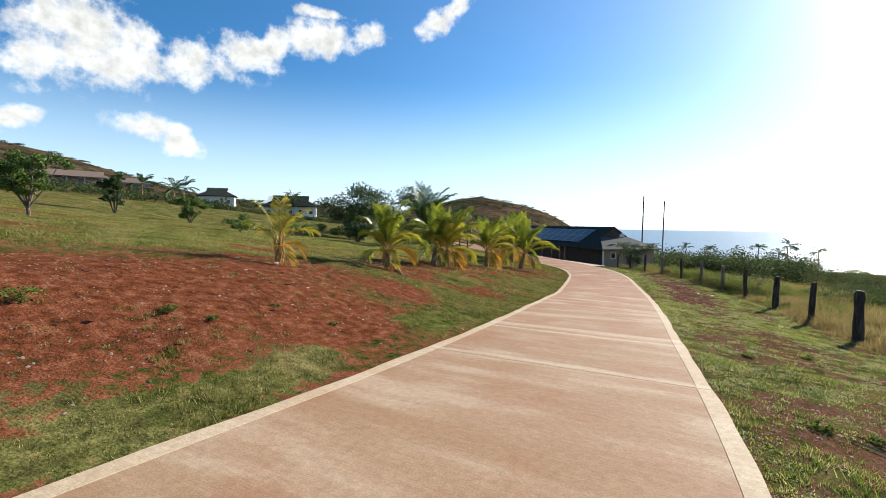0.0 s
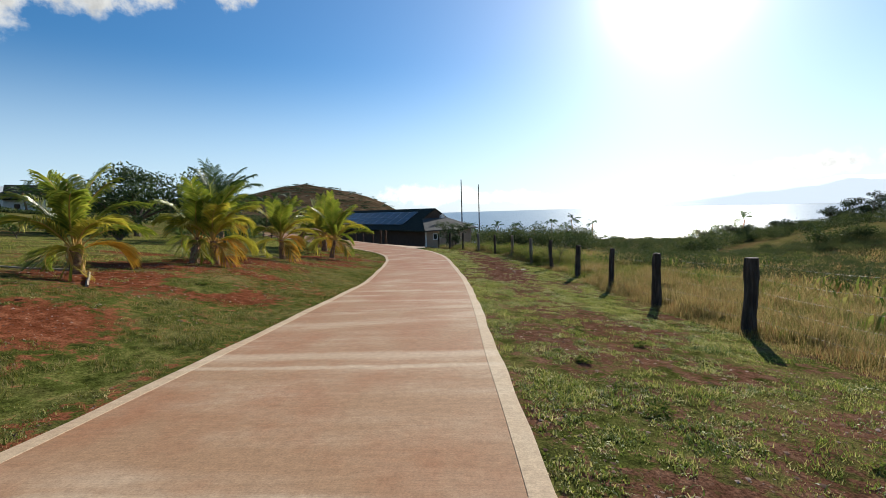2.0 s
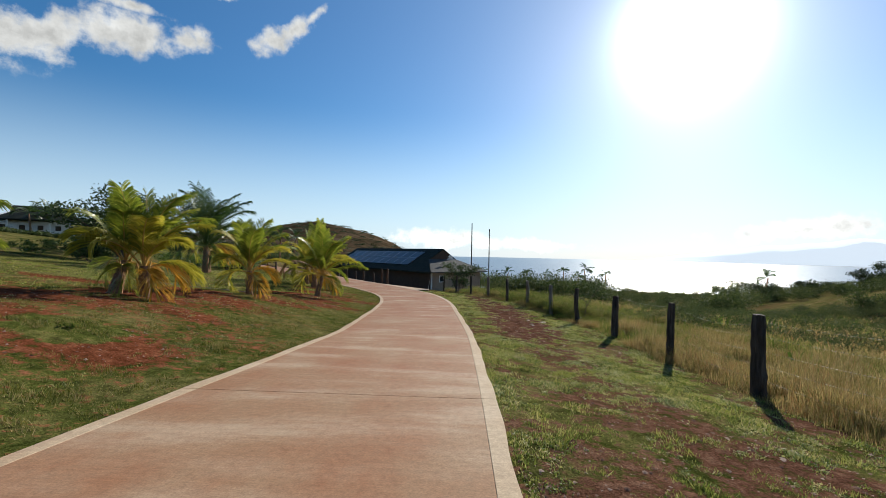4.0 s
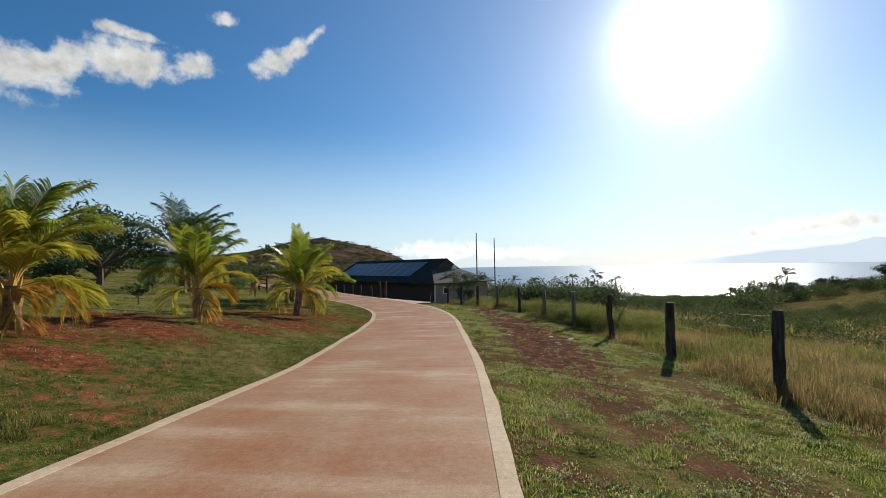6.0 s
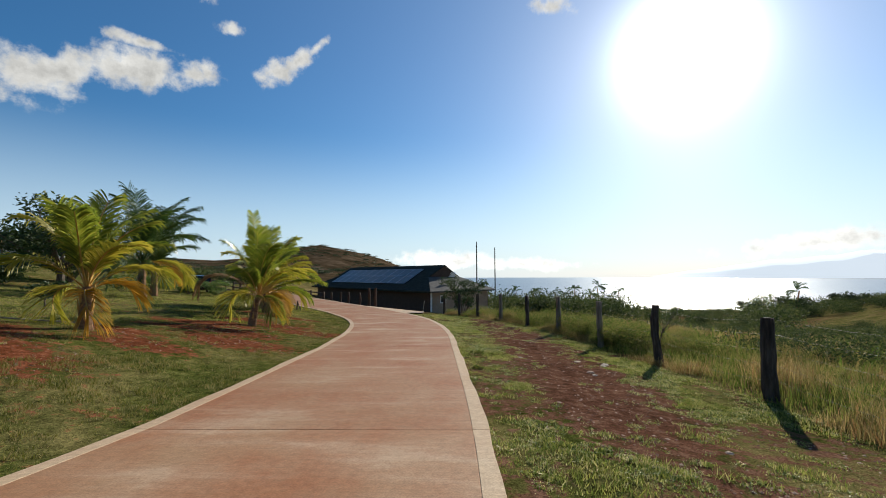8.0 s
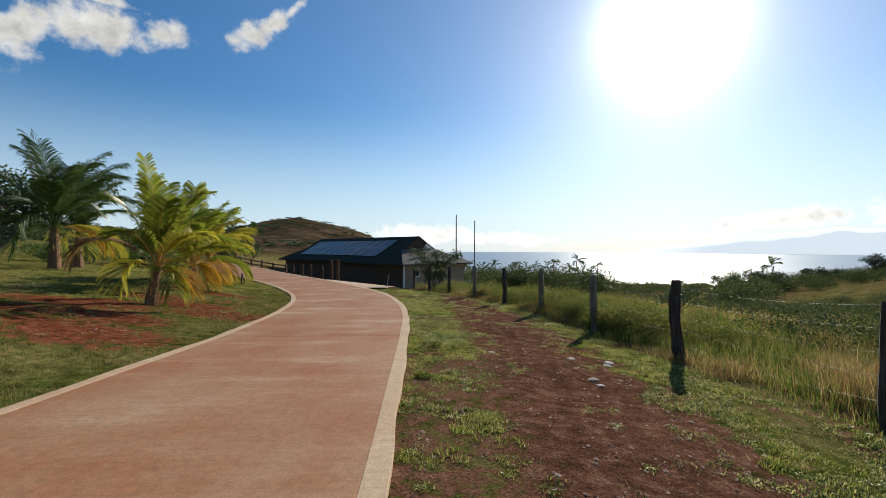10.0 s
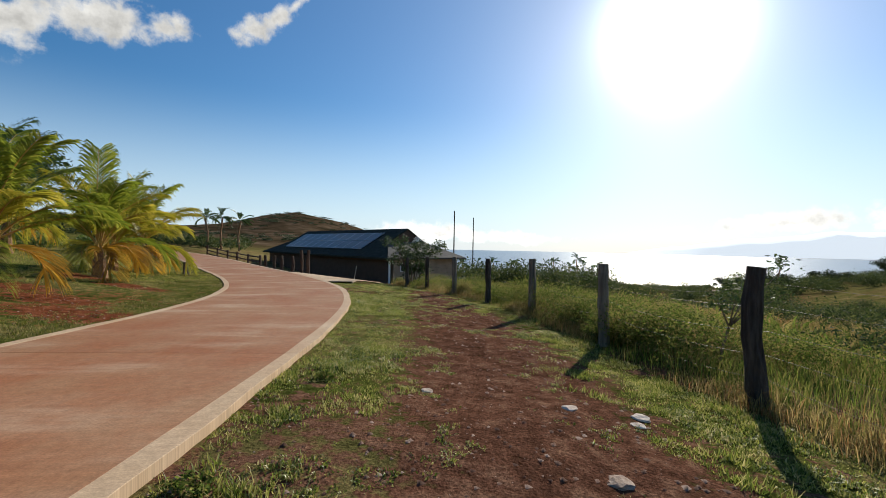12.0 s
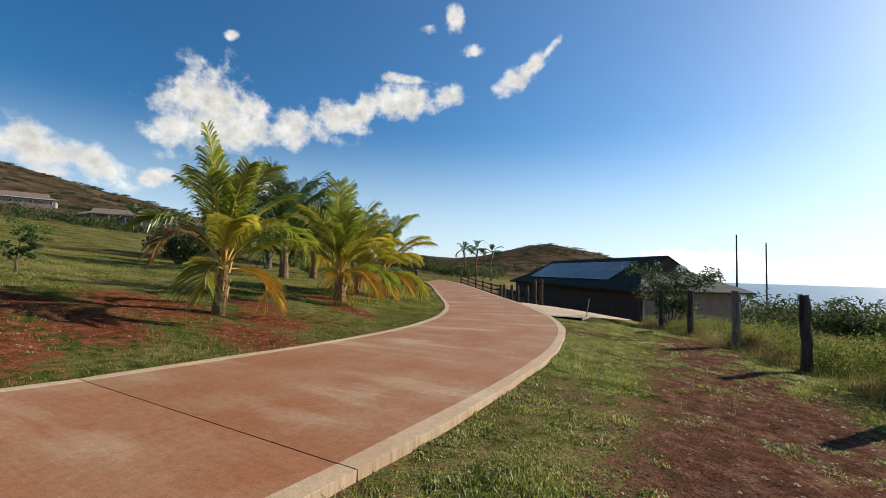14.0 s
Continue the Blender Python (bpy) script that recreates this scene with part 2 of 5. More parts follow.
def concrete_material(name, base, pale, stain, redness):
    """Broomed concrete: streaks across the road, red earth dust in soft patches, pale wash bands."""
    m = bpy.data.materials.new(name)
    m.use_nodes = True
    nt = m.node_tree
    bsdf = nt.nodes["Principled BSDF"]
    uv = nt.nodes.new("ShaderNodeUVMap")

    def tex(scale_u, scale_v, detail=6.0, rough=0.6):
        mp = nt.nodes.new("ShaderNodeMapping")
        mp.inputs["Scale"].default_value = (scale_u, scale_v, 1)
        nt.links.new(uv.outputs[0], mp.inputs[0])
        n = node(nt, "ShaderNodeTexNoise", i_Scale=1.0, i_Detail=detail, i_Roughness=rough)
        nt.links.new(mp.outputs[0], n.inputs["Vector"])
        return n.outputs[0]

    def ramp_of(fac, p0, p1, c0, c1):
        r = nt.nodes.new("ShaderNodeValToRGB")
        e = r.color_ramp.elements
        e[0].position, e[0].color, e[1].position, e[1].color = p0, (*c0, 1), p1, (*c1, 1)
        nt.links.new(fac, r.inputs[0])
        return r.outputs[0]

    def mixed(fac, a, b, how="MIX"):
        x = nt.nodes.new("ShaderNodeMix")
        x.data_type, x.blend_type = "RGBA", how
        for s, v in ((0, fac), (6, a), (7, b)):
            if isinstance(v, float):
                x.inputs[s].default_value = v
            elif isinstance(v, tuple):
                x.inputs[s].default_value = (*v, 1)
            else:
                nt.links.new(v, x.inputs[s])
        return x.outputs[2]

    k, w = (0, 0, 0), (1, 1, 1)
    bands = tex(0.42, 1.5, 4, 0.55)
    broom = tex(2.2, 42, 3)
    blot = tex(0.8, 0.5, 7, 0.68)
    grain = tex(55, 70, 4, 0.7)
    speck = tex(14, 14, 5)
    sep = nt.nodes.new("ShaderNodeSeparateXYZ")
    nt.links.new(uv.outputs[0], sep.inputs[0])
    far = nt.nodes.new("ShaderNodeMapRange")
    far.inputs[1].default_value, far.inputs[2].default_value = 16.0, 42.0
    far.inputs[3].default_value, far.inputs[4].default_value = -0.2, 0.1
    nt.links.new(sep.outputs[1], far.inputs[0])
    add = nt.nodes.new("ShaderNodeMath")
    add.operation = "ADD"
    nt.links.new(blot, add.inputs[0])
    nt.links.new(far.outputs[0], add.inputs[1])
    wash = None
    for v0, wide in BANDS:
        q = nt.nodes.new("ShaderNodeMath")
        q.operation = "MULTIPLY_ADD"
        nt.links.new(blot, q.inputs[0])
        q.inputs[1].default_value = 0.4
        nt.links.new(sep.outputs[1], q.inputs[2])
        d = nt.nodes.new("ShaderNodeMath")
        d.operation = "SUBTRACT"
        nt.links.new(q.outputs[0], d.inputs[0])
        d.inputs[1].default_value = v0 + 0.2
        e = nt.nodes.new("ShaderNodeMath")
        e.operation = "ABSOLUTE"
        nt.links.new(d.outputs[0], e.inputs[0])
        d = nt.nodes.new("ShaderNodeMapRange")
        d.interpolation_type = "SMOOTHSTEP"
        d.inputs[1].default_value, d.inputs[2].default_value, d.inputs[3].default_value, d.inputs[4].default_value = wide * 0.3, wide * 1.5, 1.0, 0.0
        nt.links.new(e.outputs[0], d.inputs[0])
        if wash is None:
            wash = d.outputs[0]
        else:
            m2 = nt.nodes.new("ShaderNodeMath")
            m2.operation = "MAXIMUM"
            nt.links.new(wash, m2.inputs[0])
            nt.links.new(d.outputs[0], m2.inputs[1])
            wash = m2.outputs[0]
    red_f = ramp_of(add.outputs[0], 0.34, 0.74, k, (redness, redness, redness))
    col = mixed(ramp_of(bands, 0.43, 0.64, k, (0.42, 0.42, 0.42)), base, pale)
    col = mixed(red_f, col, stain)
    col = mixed(ramp_of(bands, 0.55, 0.66, k, (0.26, 0.26, 0.26)), col, pale)
    w2 = nt.nodes.new("ShaderNodeMath")
    w2.operation = "MULTIPLY"
    nt.links.new(wash, w2.inputs[0])
    w2.inputs[1].default_value = 0.6
    col = mixed(w2.outputs[0], col, pale)
    col = mixed(1.0, col, ramp_of(broom, 0.3, 0.7, (0.92, 0.92, 0.92), (1.06, 1.06, 1.06)), "MULTIPLY")
    col = mixed(1.0, col, ramp_of(speck, 0.3, 0.7, (0.84, 0.83, 0.82), (1.12, 1.12, 1.12)), "MULTIPLY")
    col = mixed(1.0, col, ramp_of(grain, 0.3, 0.7, (0.74, 0.73, 0.72), (1.2, 1.2, 1.2)), "MULTIPLY")
    nt.links.new(col, bsdf.inputs["Base Color"])
    bsdf.inputs["Roughness"].default_value = 0.82
    bsdf.inputs["Specular IOR Level"].default_value = 0.25
    bp = nt.nodes.new("ShaderNodeBump")
    bp.inputs["Strength"].default_value, bp.inputs["Distance"].default_value = 0.35, 0.004
    nt.links.new(mixed(0.6, grain, broom), bp.inputs["Height"])
    nt.links.new(bp.outputs[0], bsdf.inputs["Normal"])
    return m


def sea_material():
    m = bpy.data.materials.new("sea")
    m.use_nodes = True
    nt = m.node_tree
    bsdf = nt.nodes["Principled BSDF"]
    bsdf.inputs["Base Color"].default_value = (0.02, 0.06, 0.11, 1)
    bsdf.inputs["Roughness"].default_value = 0.28
    co = nt.nodes.new("ShaderNodeTexCoord")
    mp = nt.nodes.new("ShaderNodeMapping")
    mp.inputs["Scale"].default_value = (0.05, 0.12, 0.1)
    nt.links.new(co.outputs["Object"], mp.inputs[0])
    n = node(nt, "ShaderNodeTexNoise", i_Scale=1.0, i_Detail=8.0, i_Roughness=0.7)
    nt.links.new(mp.outputs[0], n.inputs["Vector"])
    bp = nt.nodes.new("ShaderNodeBump")
    bp.inputs["Strength"].default_value, bp.inputs["Distance"].default_value = 0.6, 2.0
    nt.links.new(n.outputs[0], bp.inputs["Height"])
    nt.links.new(bp.outputs[0], bsdf.inputs["Normal"])
    return m


# pale cement wash across the slab: length along the road, half width
BANDS = ((26.15, 0.17), (25.65, 0.06), (23.1, 0.08))
M_GROUND = ground_material()
M_ROAD = concrete_material("road concrete", (0.315, 0.185, 0.10), (0.50, 0.38, 0.26), (0.275, 0.098, 0.038), 0.95)
M_KERB = concrete_material("kerb concrete", (0.47, 0.35, 0.225), (0.55, 0.43, 0.30), (0.38, 0.21, 0.115), 0.5)
M_SEA = sea_material()
# island haze is painted: a pale blue emission lifts its shaded side
M_ISLAND = bpy.data.materials.new("island with painted haze")
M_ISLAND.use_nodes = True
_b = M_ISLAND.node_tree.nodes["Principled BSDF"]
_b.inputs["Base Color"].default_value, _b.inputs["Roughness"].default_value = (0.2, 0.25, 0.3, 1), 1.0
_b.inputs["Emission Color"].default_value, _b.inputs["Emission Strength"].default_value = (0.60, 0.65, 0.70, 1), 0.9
M_GRASS = material("turf blades", [(0.03, 0.044, 0.008), (0.10, 0.115, 0.016), (0.21, 0.19, 0.038), (0.34, 0.26, 0.11)], 2.2, 0.6, 0, translucent=0.4, specular=0.15, island=0.6, edges=(0.12, 0.74))
M_LAWN = material("sunlit lawn blades", [(0.07, 0.10, 0.014), (0.19, 0.22, 0.03), (0.32, 0.31, 0.06), (0.42, 0.35, 0.14)], 0.7, 0.55, 0, translucent=0.5, specular=0.25, island=0.6, edges=(0.12, 0.85))
M_TURF_DRY = material("trampled yellowing turf", [(0.04, 0.065, 0.01), (0.13, 0.175, 0.027), (0.29, 0.29, 0.06), (0.52, 0.44, 0.20)], 2.6, 0.4, 0, translucent=0.5, island=0.6, specular=0.4, edges=(0.12, 0.85))
M_STRAW = material("dry tall grass", [(0.08, 0.082, 0.02), (0.235, 0.19, 0.058), (0.44, 0.33, 0.14), (0.26, 0.13, 0.05)], 0.9, 0.6, 0, translucent=0.5, specular=0.2, island=1.0, edges=(0.02, 0.98))
M_WEED = material("green weeds", [(0.035, 0.06, 0.012), (0.10, 0.15, 0.025), (0.24, 0.25, 0.055), (0.28, 0.20, 0.08)], 0.8, 0.8, 0, translucent=0.45, specular=0.08, island=0.9, edges=(0.05, 0.95))
M_LEAF = material("tree leaves", [(0.018, 0.038, 0.012), (0.045, 0.075, 0.02), (0.085, 0.115, 0.035)], 0.6, 0.55, 0, translucent=0.3, island=0.9, edges=(0.05, 0.95))
M_LEAF_DARK = material("dark tree leaves", [(0.012, 0.022, 0.008), (0.03, 0.048, 0.014), (0.06, 0.08, 0.024)], 0.6, 0.6, 0, translucent=0.25, island=0.9, edges=(0.05, 0.95))
M_LEAF_BRIGHT = material("young leaves", [(0.04, 0.08, 0.015), (0.09, 0.15, 0.025), (0.17, 0.22, 0.05)], 0.6, 0.5, 0, translucent=0.4, island=0.9, edges=(0.05, 0.95))
M_SCRUB = material("far scrub", [(0.022, 0.038, 0.012), (0.055, 0.078, 0.022), (0.12, 0.13, 0.042)], 0.08, 0.8, 0, translucent=0.4, island=0.8, edges=(0.1, 0.9))
M_FROND = material("green palm frond", [(0.085, 0.13, 0.014), (0.21, 0.245, 0.024), (0.42, 0.40, 0.06)], 1.6, 0.32, 0, translucent=0.58, island=0.6, specular=0.6, edges=(0.1, 0.9))
M_FROND_Y = material("yellowing palm frond", [(0.20, 0.21, 0.02), (0.40, 0.35, 0.035), (0.58, 0.45, 0.08)], 1.6, 0.45, 0, translucent=0.5, island=0.7, specular=0.25, edges=(0.1, 0.9))
M_FROND_O = material("withering palm frond", [(0.40, 0.25, 0.022), (0.58, 0.30, 0.03), (0.62, 0.42, 0.08)], 1.6, 0.5, 0, translucent=0.45, island=0.8, specular=0.2, edges=(0.1, 0.9))
M_FROND_DEAD = material("dead brown palm frond", [(0.13, 0.075, 0.03), (0.24, 0.14, 0.055), (0.36, 0.24, 0.11)], 1.6, 0.6, 0, translucent=0.35, island=0.8, specular=0.15, edges=(0.1, 0.9))
M_FROND_D = material("dark palm frond", [(0.02, 0.05, 0.013), (0.05, 0.095, 0.02), (0.13, 0.17, 0.035)], 1.6, 0.38, 0, translucent=0.3, island=0.6, specular=0.5, edges=(0.1, 0.9))
M_STALK = material("palm stalk", [(0.42, 0.20, 0.05), (0.50, 0.30, 0.08), (0.34, 0.32, 0.08)], 3, 0.45, 0.1)
M_TRUNK = material("palm trunk", [(0.10, 0.055, 0.028), (0.22, 0.125, 0.07), (0.34, 0.22, 0.125)], 9, 0.9, 0.9, 40, stretch=(1, 1, 2.5), specular=0.1)
M_BARK = material("bark", [(0.05, 0.037, 0.026), (0.12, 0.09, 0.065), (0.18, 0.145, 0.11)], 8, 0.9, 0.8, 30, stretch=(1, 1, 0.3))
M_POST = material("weathered dark post", [(0.022, 0.017, 0.013), (0.06, 0.045, 0.034), (0.12, 0.095, 0.075)], 14, 0.9, 1.0, 45, stretch=(1, 1, 0.12))
M_POST_PALE = material("weathered grey post", [(0.11, 0.085, 0.06), (0.21, 0.165, 0.12), (0.33, 0.27, 0.20)], 14, 0.9, 1.0, 45, stretch=(1, 1, 0.12))
M_WIRE = material("rusty fence wire", [(0.05, 0.04, 0.033), (0.16, 0.14, 0.12)], 30, 0.65, 0, metal=0.3, specular=0.2)
M_STONE = material("stone", [(0.34, 0.25, 0.19), (0.52, 0.42, 0.34), (0.66, 0.57, 0.48)], 10, 0.95, 0.6, 40, piece=0.6, specular=0.1)
M_CLOD = material("red earth clod", [(0.05, 0.016, 0.008), (0.12, 0.04, 0.02), (0.20, 0.08, 0.045)], 12, 0.95, 0.8, 40, specular=0.05)
M_GRIT = material("loose lava grit", [(0.07, 0.036, 0.026), (0.15, 0.085, 0.06), (0.33, 0.24, 0.19)], 10, 0.9, 0, island=0.9, specular=0.1, edges=(0.1, 0.9))
M_ROOF = material("dark shingle roof", [(0.02, 0.024, 0.018), (0.035, 0.039, 0.03), (0.055, 0.056, 0.045)], 3, 0.9, 0.7, 18, specular=0.08)
# paler copy of the dark shingle, sunlight put into its colour
M_ROOF_SUNLIT = material("sunlit tone of dark shingle", [(0.06, 0.058, 0.055), (0.11, 0.105, 0.10)], 3, 0.9, 0.7, 18, specular=0.1)
M_ROOF_BROWN = material("brown shingle roof", [(0.15, 0.10, 0.075), (0.24, 0.17, 0.13)], 3, 0.9, 0.7, 18)
M_WALL_BROWN = material("brown painted siding", [(0.06, 0.036, 0.024), (0.09, 0.054, 0.036)], 2, 0.7, 0.2, 12)
M_WALL_WHITE = material("white painted siding", [(0.66, 0.65, 0.62), (0.78, 0.77, 0.74)], 1.5, 0.65, 0.2, 10)
M_WALL_TAN = material("tan stucco", [(0.24, 0.18, 0.13), (0.32, 0.25, 0.19)], 1.5, 0.85, 0.3, 20)
M_TRIM = material("white trim", [(0.68, 0.67, 0.64), (0.80, 0.79, 0.76)], 4, 0.6, 0.05)
M_GLASS = material("dark window glass", [(0.02, 0.025, 0.03), (0.03, 0.035, 0.04)], 1, 0.06, 0, specular=0.6)
M_SOLAR = material("solar panel glass", [(0.006, 0.014, 0.024), (0.012, 0.022, 0.036)], 2, 0.3, 0, specular=0.35, piece=0.4)
M_ALU = material("aluminium frame", [(0.45, 0.45, 0.46), (0.55, 0.55, 0.56)], 20, 0.35, 0, metal=0.9)
M_POLE = material("utility pole wood", [(0.05, 0.04, 0.033), (0.11, 0.09, 0.075)], 4, 0.9, 0.3, 20, stretch=(1, 1, 0.1))
M_RAIL = material("stained rail fence wood", [(0.05, 0.028, 0.018), (0.10, 0.06, 0.04)], 6, 0.85, 0.4, 30, stretch=(1, 1, 0.3))
M_CAR = material("black car paint", [(0.008, 0.009, 0.011), (0.012, 0.013, 0.015)], 2, 0.2, 0, specular=0.6)
M_TYRE = material("tyre rubber", [(0.015, 0.015, 0.015), (0.03, 0.03, 0.03)], 20, 0.85, 0.2)
M_TAIL = material("red tail light", [(0.45, 0.01, 0.008), (0.55, 0.02, 0.012)], 8, 0.2, 0, specular=0.6)
M_HOSE = material("pale irrigation pipe", [(0.35, 0.31, 0.26), (0.50, 0.45, 0.39)], 8, 0.6, 0.1)
M_TWIG = material("dry twig", [(0.16, 0.12, 0.085), (0.34, 0.28, 0.21)], 20, 0.9, 0.3)


# ---- building helpers ----
def mesh_object(name, verts, faces, mat, parent=None, smooth=False):
    me = bpy.data.meshes.new(name)
    me.from_pydata([tuple(v) for v in verts], [], faces)
    for m in (mat if isinstance(mat, (list, tuple)) else [mat]):
        me.materials.append(m)
    if smooth:
        me.polygons.foreach_set("use_smooth", [True] * len(me.polygons))
    ob = new(name, me)
    if parent:
        ob.parent = parent
    return ob


def fast_mesh(name, verts, polys, size, mat):
    """A mesh from numpy arrays: polys has size corners in each row."""
    me = bpy.data.meshes.new(name)
    n = len(polys)
    me.vertices.add(len(verts))
    me.vertices.foreach_set("co", np.asarray(verts, np.float32).ravel())
    me.loops.add(n * size)
    me.loops.foreach_set("vertex_index", np.asarray(polys, np.int32).ravel())
    me.polygons.add(n)
    me.polygons.foreach_set("loop_start", np.arange(0, n * size, size, dtype=np.int32))
    me.polygons.foreach_set("loop_total", np.full(n, size, np.int32))
    me.update(calc_edges=True)
    me.materials.append(mat)
    return me


def part(name, bm, mat, parent, label=""):
    me = bpy.data.meshes.new(name)
    bmesh.ops.recalc_face_normals(bm, faces=bm.faces)
    bm.to_mesh(me)
    bm.free()
    me.materials.append(mat)
    ob = new(name, me)
    ob.parent = parent
    if label:
        tagged(ob, label)
    return ob


def thing(name, m, label, category, group="", kind=""):
    ob = new(name)
    ob.empty_display_size = 0.2
    ob.matrix_basis = m
    return tagged(ob, label, category, group, kind)


def box_bm(x0, x1, y0, y1, z0, z1, bevel=0.0, bm=None):
    bm = bm or bmesh.new()
    got = bmesh.ops.create_cube(bm, size=1)
    for v in got["verts"]:
        v.co = Vector((x0 if v.co.x < 0 else x1, y0 if v.co.y < 0 else y1, z0 if v.co.z < 0 else z1))
    if bevel:
        bmesh.ops.bevel(bm, geom=list({e for v in got["verts"] for e in v.link_edges}), offset=bevel, segments=1, affect="EDGES")
    return bm


def tube_data(points, radii, sides=6, cap=True):
    """Vertices and faces of a tapered tube along a line of points."""
    pts = [Vector(p) for p in points]
    verts, faces = [], []
    for i, p in enumerate(pts):
        d = (pts[min(i + 1, len(pts) - 1)] - pts[max(i - 1, 0)]).normalized()
        side = d.cross(Vector((0.31, 0.95, 0.05))).normalized()
        up = side.cross(d)
        for k in range(sides):
            a = 2 * math.pi * k / sides
            verts.append(p + (side * math.cos(a) + up * math.sin(a)) * radii[i])
    for i in range(len(pts) - 1):
        for k in range(sides):
            a, b = i * sides + k, i * sides + (k + 1) % sides
            faces.append((a, b, b + sides, a + sides))
    if cap:
        faces.append(tuple(range(sides))[::-1])
        faces.append(tuple((len(pts) - 1) * sides + k for k in range(sides)))
    return verts, faces


def joined(pieces):
    verts, faces = [], []
    for v, f in pieces:
        o = len(verts)
        verts += list(v)
        faces += [tuple(i + o for i in q) for q in f]
    return verts, faces


# ---- the lie of the land ----
CENTRE = [(-0.55, -18), (-0.75, -8), (-0.92, 0), (-0.97, 2.5), (-1.12, 5), (-1.38, 8), (-1.66, 11), (-1.97, 14), (-2.44, 18), (-3.05, 21.7), (-3.62, 25), (-4.2, 28), (-5.0, 30.8),
          (-6.1, 33.4), (-7.6, 35.9), (-9.8, 38.8), (-12.5, 41.8), (-17, 46.6), (-22, 52), (-32, 62), (-52, 78)]
HALF = 1.88


def resample(points, step):
    p = np.array(points, float)
    t = np.concatenate([[0], np.cumsum(np.hypot(*np.diff(p, axis=0).T))])
    # smooth by Catmull-Rom on chord length
    out = []
    m = np.gradient(p, t, axis=0)
    for s in np.arange(0, t[-1], step):
        i = min(np.searchsorted(t, s, side="right") - 1, len(t) - 2)
        h = t[i + 1] - t[i]
        u = (s - t[i]) / h
        out.append((2 * u**3 - 3 * u**2 + 1) * p[i] + (u**3 - 2 * u**2 + u) * h * m[i] + (-2 * u**3 + 3 * u**2) * p[i + 1] + (u**3 - u**2) * h * m[i + 1])
    return np.array(out)


LINE = resample(CENTRE, 0.25)
LDIR = np.gradient(LINE, axis=0)
LDIR /= np.hypot(*LDIR.T)[:, None]


def road_z(y):
    return np.interp(y, [-18, 5, 11.65, 18.1, 24.9, 30, 37, 44, 60, 80], [1.61, -0.02, -0.49, -1.0, -1.32, -1.45, -1.56, -1.55, -1.4, -1.2])


def smooth(a, b, v):
    u = np.clip((np.asarray(v, float) - a) / (b - a), 0, 1)
    return u * u * (3 - 2 * u)


def to_road(x, y):
    """Signed distance from the road's middle (right is positive) and the height of the road there."""
    x, y = np.atleast_1d(np.asarray(x, float)), np.atleast_1d(np.asarray(y, float))
    lat, zz = np.empty(len(x)), np.empty(len(x))
    for i in range(0, len(x), 20000):
        dx = x[i:i + 20000, None] - LINE[None, :, 0]
        dy = y[i:i + 20000, None] - LINE[None, :, 1]
        k = np.argmin(dx * dx + dy * dy, axis=1)
        r = np.arange(len(k))
        side = np.sign(dx[r, k] * LDIR[k, 1] - dy[r, k] * LDIR[k, 0])
        lat[i:i + 20000] = np.where(side == 0, 1, side) * np.hypot(dx[r, k], dy[r, k])
        zz[i:i + 20000] = road_z(LINE[k, 1])
    return lat, zz


FAR_AZ = [-180, -90, -74, -60, -46, -38, -33, -28, -25, -22, -19, -16.5, -14.5, -12.5, -5, 18, 28, 34, 40, 60, 90, 180]
FAR_D = [40, 100, 160, 300, 600, 1000, 3000]
FAR_Z = np.array([[6, 12, 20, 40, 70], [4.5, 8, 12, 30, 105], [3, 6, 9.5, 25, 70], [1.5, 4.2, 6.6, 12, 30], [-.5, 1.6, 3, 8, 24], [-1.1, .3, 1.5, 6, 14], [-1.6, -.7, .4, 5.2, 21],
                  [-1.85, -1.5, -.5, 5, 35], [-2, -2, -1, 5, 40], [-2.25, -2.9, -2.2, 2.6, 36], [-2.5, -3.7, -3.5, -1, 30], [-2.7, -4.3, -4.8, -5.5, 23], [-2.8, -4.9, -6.3, -8, 12], [-2.9, -5.5, -7.7, -10.5, -2],
                  [-3, -7.5, -12, -23, -45], [-3, -8.5, -13, -23, -47], [-3.6, -8.6, -10, -20, -46],
                  [-4.6, -5.8, -7, -16, -42], [-4.6, -2.7, -4, -10, -36], [-2, 0, 0, -5, -25], [1, 4, 5, 0, -15], [6, 12, 20, 40, 70]])
FAR_Z = np.column_stack([FAR_Z, np.where(FAR_Z[:, 4] > 0, FAR_Z[:, 4] * 0.4 - 12, FAR_Z[:, 4] - 15), np.full(len(FAR_Z), -70.0)])


def far_z(x, y):
    d = np.clip(np.hypot(x, y - 8), FAR_D[0], FAR_D[-1])
    az = np.degrees(np.arctan2(x, y - 8))
    lg = np.log(FAR_D)
    cols = np.array([np.interp(az, FAR_AZ, FAR_Z[:, j]) for j in range(len(FAR_D))])
    i = np.clip(np.searchsorted(lg, np.log(d), side="right") - 1, 0, len(lg) - 2)
    u = (np.log(d) - lg[i]) / (lg[i + 1] - lg[i])
    u = u * u * (3 - 2 * u) * 0.5 + u * 0.5
    r = np.arange(len(d))
    return cols[i, r] * (1 - u) + cols[i + 1, r] * u


